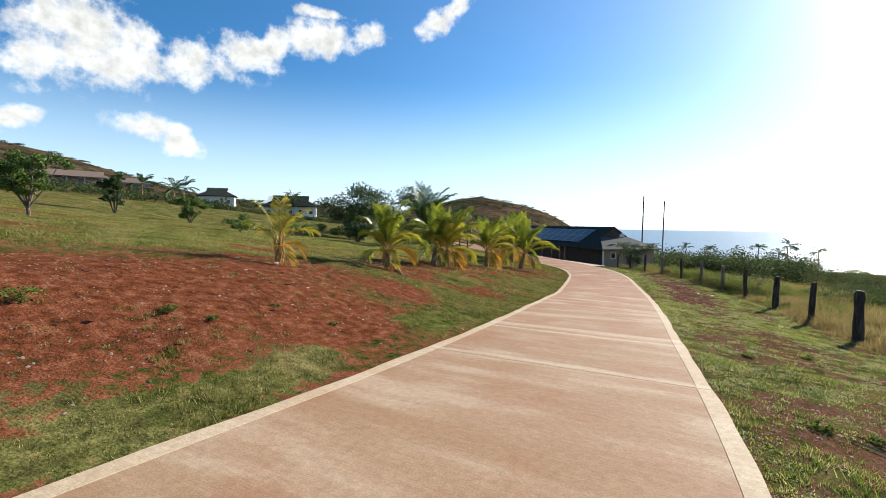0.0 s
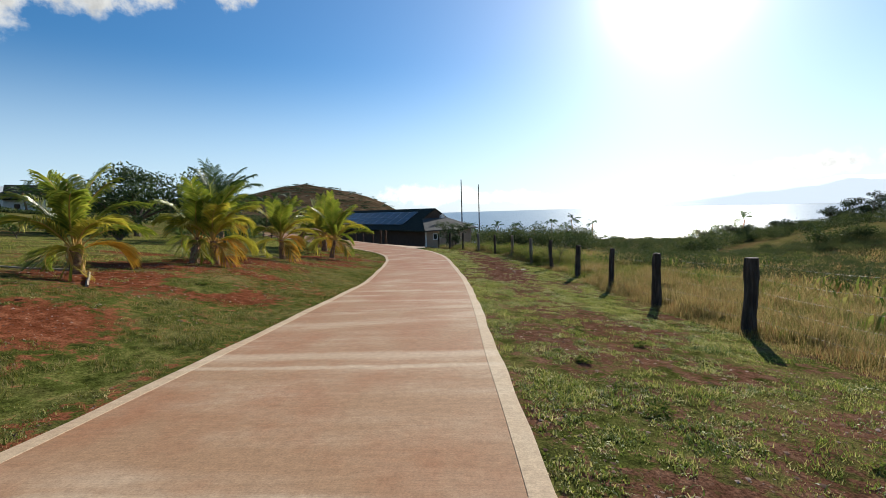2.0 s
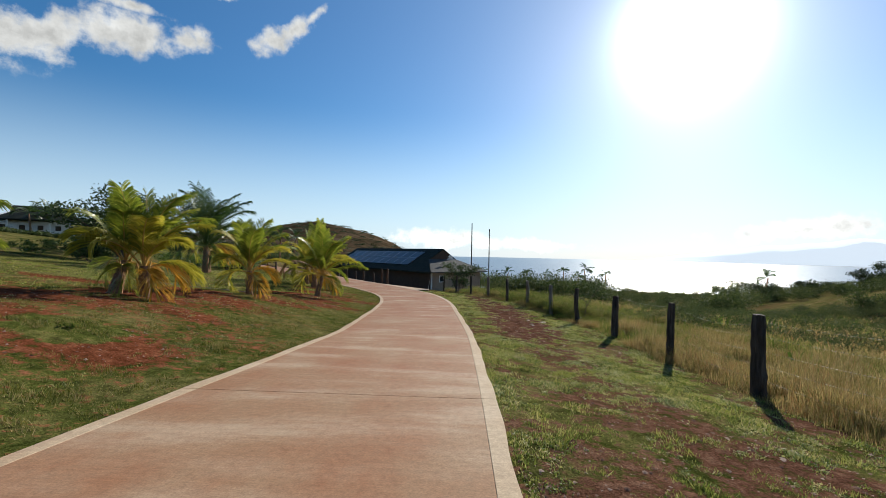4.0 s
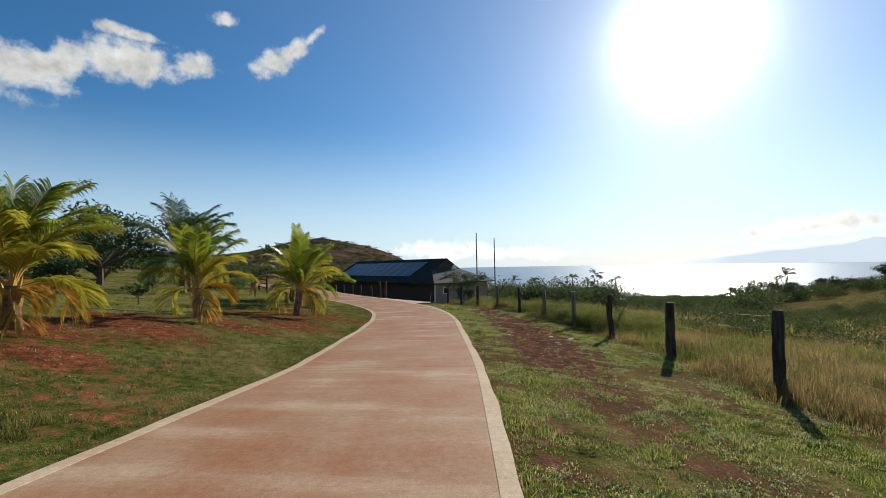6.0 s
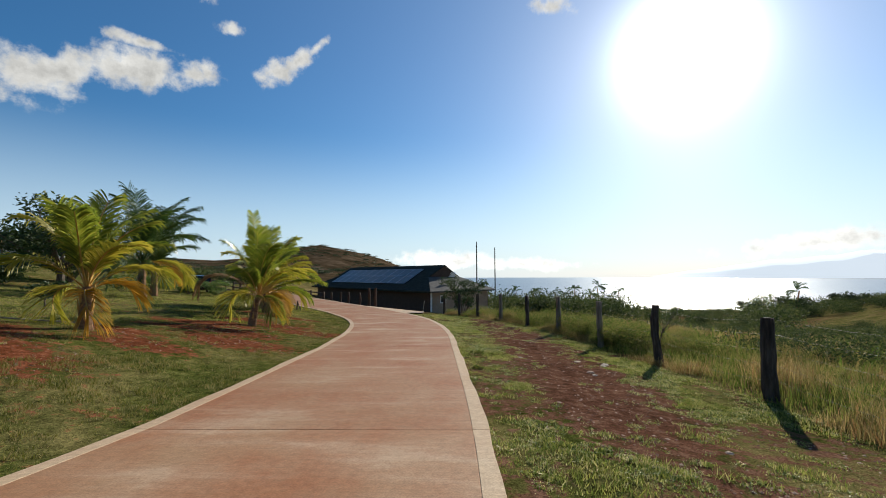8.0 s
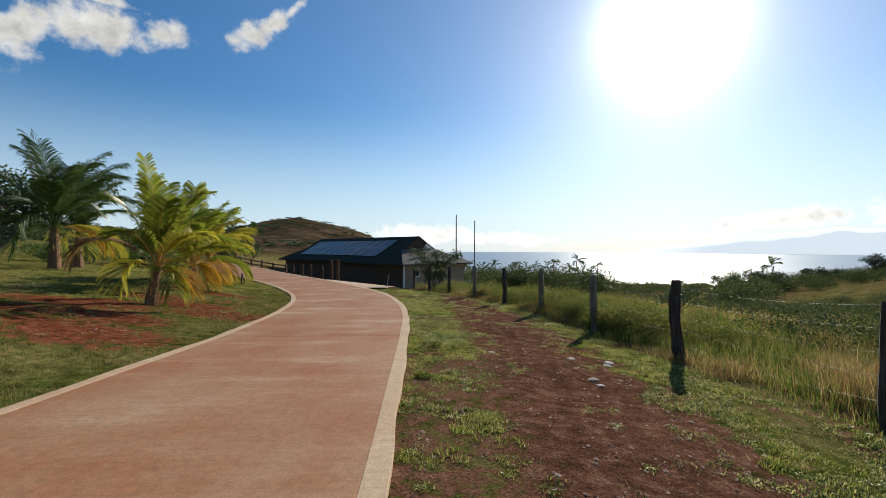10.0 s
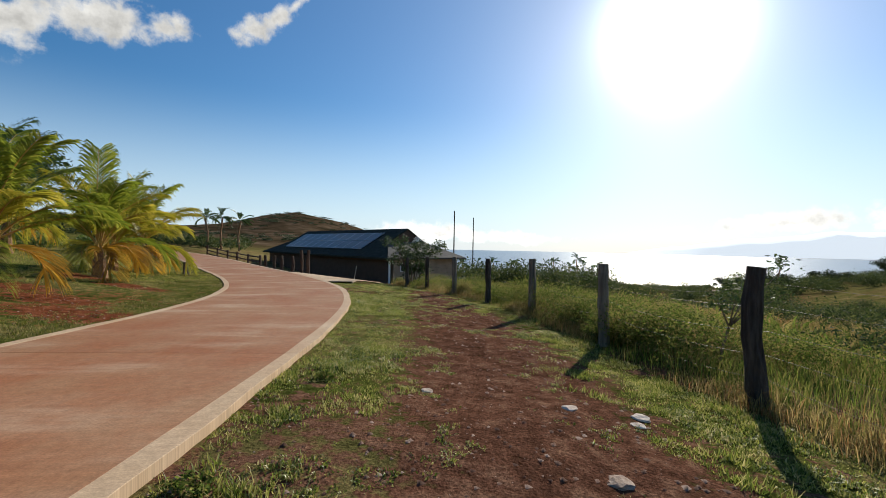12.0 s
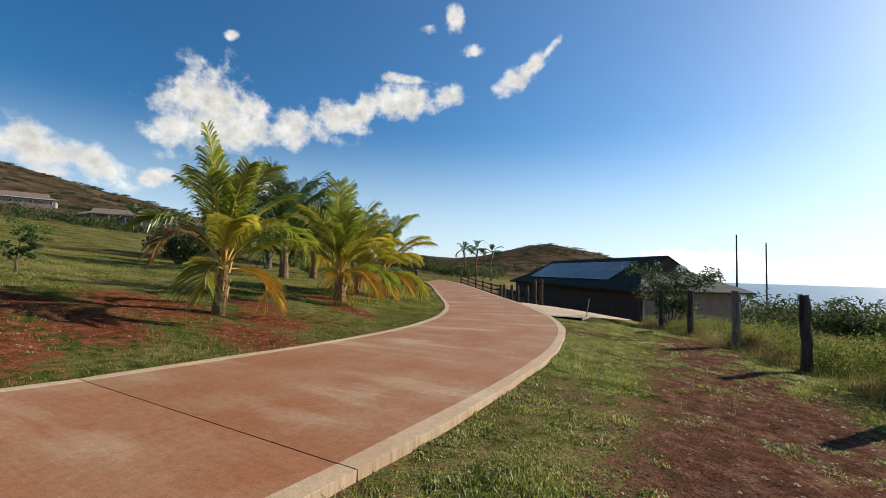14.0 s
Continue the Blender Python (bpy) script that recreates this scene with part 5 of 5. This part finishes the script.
# ---- far trees ----
def far_palm(name, x, y, h, crown, seed, label, group):
    rg = random.Random(seed)
    z = ground_at(x, y)
    root = thing(name, pose(x, y, z), label, "palm tree", group)
    mesh_object("trunk", *tube_data([(0, 0, -.3), (rg.uniform(-.4, .4), 0, h * .5), (rg.uniform(-.8, .8), 0, h)], [.22, .17, .14], 6), M_TRUNK, root)
    tip = Vector((0, 0, h))
    for k in range(13):
        frond("frond", root, tip, k * 2.4 + rg.random(), rg.uniform(-.3, 1.4), crown * rg.uniform(.85, 1.1), 1.0, M_FROND_D, rg, 14, crown * .42, 0.0, 3.5)
    return root


for k, (az, d, el) in enumerate(((-35.8, 82, 3.6), (-34.2, 84, 3.7), (-32.2, 82, 3.4))):
    x, y = 0.5 + d * math.sin(radians(az)), 21 + d * math.cos(radians(az))
    far_palm("palm_tree", x, y, d * math.tan(radians(el)) - 0.1 - ground_at(x, y) - 1.0, 2.0, 70 + k, "slender coconut palm beyond the fence", "three far palms")
for k in range(9):
    az = (3.0, 5.5, 7.6, 9.4, 10.3, 12.6, -3, 0.5, 28.5)[k]
    d = (150, 170, 160, 165, 150, 175, 140, 160, 140)[k]
    el = (-2.0, -2.0, -1.6, -2.2, -1.2, -1.9, -2.0, -1.9, -1.4)[k]
    x, y = d * math.sin(radians(az)), 3 + d * math.cos(radians(az))
    h = 1.4 + d * math.tan(radians(el)) - ground_at(x, y) - 1.5
    far_palm("palm_tree", x, y, max(3, h), 2.3, 90 + k, "dark coconut palm near the shore", "shore palms")
for k, (az, d, el) in enumerate(((-62, 118, 4.2), (-61, 122, 4.4), (-65, 120, 4.6), (-50, 125, 3.2), (-49, 128, 3.4), (-80, 120, 6.0))):
    x, y = d * math.sin(radians(az)), d * math.cos(radians(az))
    far_palm("palm_tree", x, y, max(3, 2 + d * math.tan(radians(el)) - ground_at(x, y) - 1.5), 3.0, 120 + k, "coconut palm among houses on the slope", "slope palms")


def scrub(name, spots, leaf, per, seed, mat, label):
    """Uncountable bushes as one mass: spots of x, y, width, height."""
    nr = np.random.default_rng(seed)
    xs, ys = np.array([s[0] for s in spots]), np.array([s[1] for s in spots])
    zs = ground_z(xs, ys)
    V, Q, o = [], [], 0
    for (x, y, w, h), z in zip(spots, zs):
        blobs = []
        for _ in range(4):
            a, r = nr.uniform(0, 6.28), nr.uniform(0, .5) * w
            rr = w * nr.uniform(.3, .55)
            blobs.append(((x + math.cos(a) * r, y + math.sin(a) * r, z + h * nr.uniform(.3, .62)), (rr, rr, h * nr.uniform(.28, .42))))
        v, q = leaf_cloud(blobs, per, leaf * (0.5 + 0.16 * w), nr, 0.9)
        V.append(v)
        Q.append(q + o)
        o += len(v)
    return tagged(new(name, fast_mesh(name, np.concatenate(V), np.concatenate(Q), 4, mat)), label, "bushes", kind="stuff")


nr = np.random.default_rng(8)
spots = []
for _ in range(640):
    az, d = nr.uniform(-14, 62), 70 + 420 * nr.random() ** 1.8
    if 27 < az < 55 and 72 < d < 104:
        continue
    x, y = d * math.sin(radians(az)), 8 + d * math.cos(radians(az))
    if abs(az + 2) < 12 and d < 70:
        continue
    w = nr.uniform(1.6, 3.6) * (0.8 + d / 400)
    h = w * nr.uniform(.5, .95)
    slope = 0.036 if az > 26 else 0.068 if az > 13 else 0.034
    if d < 330:
        h = max(0.9, (1.6 - slope * d - ground_at(x, y)) * nr.uniform(0.55, 1.0))
        w = min(max(w, h * 1.15), 7)
    spots.append((x, y, w, h))
for _ in range(150):
    az, d = nr.uniform(27, 56), nr.uniform(108, 160)
    x, y = d * math.sin(radians(az)), 8 + d * math.cos(radians(az))
    spots.append((x, y, nr.uniform(3, 5.5), nr.uniform(2.2, 4.0)))
scrub("shore_scrub", spots, 0.14, 520, 21, M_SCRUB, "olive green scrub running down to the shore")
spots = []
for _ in range(300):
    az, d = nr.uniform(-88, -28), nr.uniform(85, 175)
    x, y = d * math.sin(radians(az)), 8 + d * math.cos(radians(az))
    if any(math.hypot(x - hx, y - hy) < 13 for hx, hy in ((-108, 72), (-96, 83), (-104, 92))) or (-86 < az < -66 and d < 105):
        continue
    w = nr.uniform(2, 5)
    spots.append((x, y, w, w * nr.uniform(.5, .9) * (0.35 if -61 < az < -44 and d < 128 else 1.0)))
for _ in range(230):
    az, d = nr.uniform(-66, -30), nr.uniform(92, 118)
    x, y = d * math.sin(radians(az)), 8 + d * math.cos(radians(az))
    if any(math.hypot(x - hx, y - hy) < 9 for hx, hy in ((-108, 72), (-96, 83))):
        continue
    spots.append((x, y, nr.uniform(2, 4), nr.uniform(1.2, 2.2) * (0.35 if -61 < az < -44 else 1.0)))
scrub("slope_shrubs", spots, 0.26, 130, 22, M_SCRUB, "dark green garden shrubs between the houses")
spots = []
for _ in range(1000):
    az, d = nr.uniform(-92, -12), nr.uniform(200, 640)
    x, y = d * math.sin(radians(az)), 8 + d * math.cos(radians(az))
    w = nr.uniform(3, 8)
    spots.append((x, y, w, w * .24))
scrub("hill_scrub", spots, 0.26, 130, 23, M_LEAF_DARK, "brown-green scrub on the far hills")


# ---- turf, tall grass, weeds, grit ----
def blades(name, pts, z, height, width, per, spread, lean, mat, label, seed, segs=1):
    """Grass tufts: every tuft is a fan of tapering blades."""
    nr = np.random.default_rng(seed)
    n = len(pts) * per
    base = np.repeat(np.column_stack([pts, z]), per, axis=0)
    h = np.repeat(height, per)[:, None] * nr.uniform(0.5, 1.15, (n, 1))
    base[:, :2] += nr.normal(size=(n, 2)) * np.repeat(spread, per)[:, None] if np.ndim(spread) else nr.normal(size=(n, 2)) * spread
    a = nr.uniform(0, 2 * np.pi, n)
    side = np.column_stack([np.cos(a), np.sin(a), np.zeros(n)])
    b = nr.uniform(0, 2 * np.pi, n)
    out = np.column_stack([np.cos(b), np.sin(b), np.zeros(n)]) * nr.uniform(0.1, 1, (n, 1)) * lean * h
    w = width * nr.uniform(0.6, 1.3, (n, 1))
    up = np.array([0, 0, 1.0]) * h
    if segs == 1:
        v = np.stack([base - side * w, base + side * w, base + out + up], axis=1).reshape(-1, 3)
        q = np.arange(n * 3).reshape(-1, 3)
        return tagged(new(name, fast_mesh(name, v, q, 3, mat)), label, "grass", kind="stuff")
    mid = base + out * 0.3 + up * 0.6
    v = np.stack([base - side * w, base + side * w, mid - side * w * .7, mid + side * w * .7, base + out + up * (1 - 0.25 * lean)], axis=1).reshape(-1, 3)
    k = np.arange(n)[:, None] * 5
    q = np.concatenate([k + [0, 1, 3], k + [0, 3, 2], k + [2, 3, 4]])
    return tagged(new(name, fast_mesh(name, v, q, 3, mat)), label, "grass", kind="stuff")


def frayed(x, y):
    s, _ = soil(x, y)
    return s + 0.06 + 0.36 * hash_noise(x, y, 0.45, 5) + 0.3 * hash_noise(x, y, 0.16, 6) + 0.24 * hash_noise(x, y, 1.7, 7)


def turf_points(n, x0, x1, y0, y1, seed, limit=0.5):
    nr = np.random.default_rng(seed)
    x, y = nr.uniform(x0, x1, n), nr.uniform(y0, y1, n)
    lat, _ = to_road(x, y)
    edge = np.abs(lat) - HALF
    ok = (edge > np.where(y < 8, 0.14, 0.015)) & (frayed(x, y) < limit) & ~((lat > 0) & (edge > 4.6)) & (apron_at(x, y)[1] < 0.3)
    return x[ok], y[ok], lat[ok]


def clump(x, y):
    return np.clip(hash_noise(x, y, .26, 9) + .6 * hash_noise(x, y, .8, 10), -.3, 1.3)


x, y, lat = turf_points(125000, -11, 6.2, -0.5, 24, 31)
for side, mat, label in ((lat < 0, M_GRASS, "mown patchy green turf on the bank"), (lat > 0, M_TURF_DRY, "trampled yellow-green turf beside the fence track")):
    u, v = x[side], y[side]
    blades("turf", np.column_stack([u, v]), ground_z(u, v) - 0.006, 0.035 + 0.055 * clump(u, v), 0.005, 5, 0.028, 0.9, mat, label, 41)
x, y, lat = turf_points(56000, -14, 4.5, 22, 44, 32)
for side, mat, label in ((lat < 0, M_GRASS, "mown green turf round the palms"), (lat > 0, M_TURF_DRY, "yellow-green turf round the driveway bend")):
    u, v = x[side], y[side]
    blades("turf", np.column_stack([u, v]), ground_z(u, v) - 0.006, 0.035 + 0.045 * clump(u, v), 0.007, 4 if mat is M_GRASS else 8, 0.045, 0.9, mat, label, 42)
nr = np.random.default_rng(36)
x, y = -10.8 - 26 * nr.random(46000) ** 1.3, nr.uniform(-2, 52, 46000)
lat, _ = to_road(x, y)
ok = (lat < -HALF - 0.1) & (frayed(x, y) < 0.5)
x, y = x[ok], y[ok]
blades("lawn", np.column_stack([x, y]), ground_z(x, y) - 0.006, 0.05 + 0.04 * clump(x, y), 0.011, 4, 0.09, 1.0, M_LAWN, "sunlit green lawn above the bank", 48)
x, y, lat = turf_points(150000, -7, 3, 20.5, 40, 37, 0.42)
side = lat > 0
x, y = x[side], y[side]
blades("verge_turf", np.column_stack([x, y]), ground_z(x, y) - 0.006, 0.03 + 0.035 * clump(x, y), 0.006, 5, 0.035, 1.0, M_TURF_DRY, "short yellow-green turf along the driveway kerb", 49)
# broad-bladed domed clumps that break up the sward beside the track
nr = np.random.default_rng(33)
x, y = nr.uniform(-6.0, 6.2, 150000), nr.uniform(-0.5, 40, 150000)
lat, _ = to_road(x, y)
s, _ = soil(x, y)
dome = 0.75 * hash_noise(x, y, .3, 24) + .55 * hash_noise(x, y, .85, 25) + 0.35 * hash_noise(x, y, .13, 26) - 1.15 * (s - 0.45)
ok = (lat - HALF > np.where(y < 8, .08, .015)) & (lat - HALF < 4.7) & (dome > 0.05) & (apron_at(x, y)[1] < 0.3)
x, y, dome = x[ok], y[ok], dome[ok]
blades("turf_clumps", np.column_stack([x, y]), ground_z(x, y) - 0.006, 0.022 + 0.05 * np.clip(dome, 0, 1.1), 0.0055, 8, 0.022, 1.3, M_TURF_DRY, "leafy green clumps in the trampled turf", 47, 2)
# tufts and weeds standing on the bare earth
nr = np.random.default_rng(51)
x, y = nr.uniform(-9.5, 5.5, 5000), nr.uniform(0, 36, 5000)
lat, _ = to_road(x, y)
s, _ = soil(x, y)
ok = (np.abs(lat) - HALF > 0.1) & (s > 0.3) & (hash_noise(x, y, .9, 12) + nr.uniform(-.6, .6, len(x)) > 0.2) & ~((lat > 0) & (lat > 6.4))
x, y = x[ok], y[ok]
blades("weed_tufts", np.column_stack([x, y]), ground_z(x, y) - 0.005, nr.uniform(.02, .05, len(x)), 0.005, 30, nr.uniform(.03, .08, len(x)), 1.7, M_TURF_DRY, "small weed tufts on bare earth", 43, 2)


def beyond_fence(n, seed, y0=-2, y1=44, depth=6.0, power=1.6):
    nr = np.random.default_rng(seed)
    y = nr.uniform(y0, y1, n)
    fx = np.interp(y, [p[1] for p in FENCE], [p[0] for p in FENCE])
    off = -0.22 + depth * nr.random(n) ** power
    return fx + off, y, off


x, y, off = beyond_fence(13000, 61, depth=9)
keep = hash_noise(x, y, 1.6, 14) > np.interp(y, [17, 25], [-0.8, 0.1])
x, y, off = x[keep], y[keep], off[keep]
blades("tall_dry_grass", np.column_stack([x, y]), ground_z(x, y) - .02, (0.58 + 0.36 * hash_noise(x, y, 0.8, 15)) * np.clip(.5 + off, .3, 1) * np.interp(y, [8, 17], [0.55, 1.0]), 0.0038, 21, 0.13, 0.8, M_STRAW, "tall dry golden grass behind the fence", 62, 2)
x, y, off = beyond_fence(9000, 63, 0, 46, 8, 1.1)
keep = np.random.default_rng(69).random(len(y)) < np.interp(y, [17, 23], [0.35, 1.0])
x, y, off = x[keep], y[keep], off[keep]
blades("green_weeds", np.column_stack([x, y]), ground_z(x, y) - .02, (0.38 + 0.25 * hash_noise(x, y, 1.3, 16)) * np.clip(.4 + off, .3, 1) * np.interp(y, [18, 26], [.9, 1.5]), 0.0055, 14, 0.15, 0.7, M_WEED, "tall green weeds behind the fence", 64, 2)
x, y, off = beyond_fence(5200, 65, -6, 60, 42, 0.9)
blades("rough_pasture", np.column_stack([x + 6, y]), ground_z(x + 6, y) - .02, 0.5 + 0.2 * hash_noise(x, y, 2.3, 17), 0.03, 9, 0.4, 0.8, M_STRAW, "rough yellow pasture below the fence", 66, 2)
x, y, off = beyond_fence(2600, 67, -6, 70, 46, 0.8)
ok = hash_noise(x, y, 5, 18) > 0.1
x, y = x[ok] + 3, y[ok]
blades("pasture_weeds", np.column_stack([x, y]), ground_z(x, y) - .02, 0.7 + 0.3 * hash_noise(x, y, 2.3, 19), 0.045, 10, 0.35, 0.8, M_WEED, "green weeds in the rough pasture", 68, 2)
spots = [(float(np.interp(v, [p[1] for p in FENCE], [p[0] for p in FENCE])) + o, v, w, w * .8) for v, o, w in zip(nr.uniform(27, 44, 110), nr.uniform(.15, 3.2, 110), nr.uniform(.5, 1.25, 110))]
for v, o, w in zip(nr.uniform(26.5, 33, 48), nr.uniform(.3, 1.6, 48), nr.uniform(.8, 1.3, 48)):
    spots.append((float(np.interp(v, [p[1] for p in FENCE], [p[0] for p in FENCE])) + o, v, w, w * 0.95))
scrub("fence_weeds", spots, 0.034, 1200, 24, M_WEED, "leafy green weeds crowding the fence")
spots = []
for _ in range(260):
    az, d = nr.uniform(14, 62), nr.uniform(20, 76)
    spots.append((d * math.sin(radians(az)) + 2, 8 + d * math.cos(radians(az)), nr.uniform(1.0, 3.0), nr.uniform(.5, 1.4)))
for _ in range(150):
    az, d = nr.uniform(26, 48), nr.uniform(62, 74)
    spots.append((d * math.sin(radians(az)), 8 + d * math.cos(radians(az)), nr.uniform(1.2, 2.8), nr.uniform(.7, 1.5)))
scrub("gulch_bushes", spots, 0.055, 700, 25, M_SCRUB, "low green bushes in the grassy gully")

# grit and small stones on the earth
nr = np.random.default_rng(71)
x, y = nr.uniform(-10, 5.5, 60000), nr.uniform(-.5, 36, 60000)
lat, _ = to_road(x, y)
s, br = soil(x, y)
ok = (np.abs(lat) - HALF > 0.03) & (s + 0.3 * hash_noise(x, y, .6, 21) > 0.5) & ((lat < 6.3))
x, y = x[ok], y[ok]
n = len(x)
zz = ground_z(x, y)
r = 0.006 + 0.026 * nr.random(n) ** 3.5
c = np.column_stack([x, y, zz + r * .25])
tet = np.array([(1, .2, -.3), (-.6, .9, -.2), (-.5, -.9, -.35), (.1, .05, .38)])
v = (c[:, None, :] + tet[None] * r[:, None, None] * nr.uniform(.6, 1.3, (n, 4, 1))).reshape(-1, 3)
k = np.arange(n)[:, None] * 4
tagged(new("grit", fast_mesh("grit", v, np.concatenate([k + [0, 1, 3], k + [1, 2, 3], k + [2, 0, 3]]), 3, M_GRIT)), "loose dark lava grit on the bare earth", "gravel", kind="stuff")


def stone(x, y, r, seed, label):
    rg = random.Random(seed)
    bm = bmesh.new()
    bmesh.ops.create_icosphere(bm, subdivisions=2, radius=r)
    for v in bm.verts:
        v.co = v.co * (0.62 + rg.uniform(-.14, .14))
        v.co.z *= 0.27
    bmesh.ops.translate(bm, vec=(x, y, ground_at(x, y) + r * .05), verts=bm.verts)
    me = bpy.data.meshes.new("stone")
    bm.to_mesh(me)
    bm.free()
    me.materials.append(M_STONE)
    return tagged(new("stone", me), label, "stone", "stones on bare earth")


for k, (sx, sy, sr) in enumerate(((1.31, 23.0, .16), (1.34, 22.74, .10), (1.79, 24.13, .12), (-.1, 24.45, .11), (1.25, 24.32, .13), (1.88, 24.32, .15), (1.9, 18.6, .08), (2.6, 27.0, .07),
                                  (-8.2, 6.15, .12), (-8.0, 6.0, .10), (-8.9, 5.6, .09), (-5.4, 4.2, .05), (-6.1, 5.2, .06), (-5.9, 3.2, .05), (-7.2, 4.6, .07), (-4.6, 5.1, .05))):
    stone(sx, sy, sr * .85, 200 + k, "pale lava stone half sunk in red earth")


clods = np.random.default_rng(93)
for k in range(34):
    cx, cy = clods.uniform(-9.5, -4.2), clods.uniform(1.0, 11.0)
    if soil(np.array([cx]), np.array([cy]))[0][0] > 0.55:
        tagged(stone(cx, cy, clods.uniform(.04, .11), 600 + k, "dark red clod of earth on the bare bank"), category="clod", group="clods on the bank").data.materials[0] = M_CLOD


def twig(points, r, label):
    pts = [(px, py, ground_at(px, py) + h) for px, py, h in points]
    tagged(mesh_object("twig", *tube_data(pts, [r] * len(pts), 5), M_TWIG), label, "twig")


twig([(-8.3, 11.2, .1), (-8.0, 10.9, .04), (-7.6, 10.5, .05), (-7.3, 10.2, .02)], .03, "dark fallen frond stalk on the bank")
twig([(1.9, 4.6, .02), (2.2, 4.4, .03), (2.4, 4.1, .02)], .008, "dry pale twig lying on bare earth")
twig([(2.9, 4.8, .02), (3.1, 4.5, .06), (3.2, 4.3, .02)], .007, "dry pale twig among weeds")
twig([(-9.9, 22.4, .03), (-11.0, 21.6, .03), (-12.4, 21.0, .03), (-13.5, 20.8, .03)], .02, "pale irrigation pipe lying across the bank")
twig([(-9.2, 11.9, .04), (-10.4, 11.6, .04), (-11.5, 11.5, .04)], .025, "pale pipe lying on red earth by a palm")
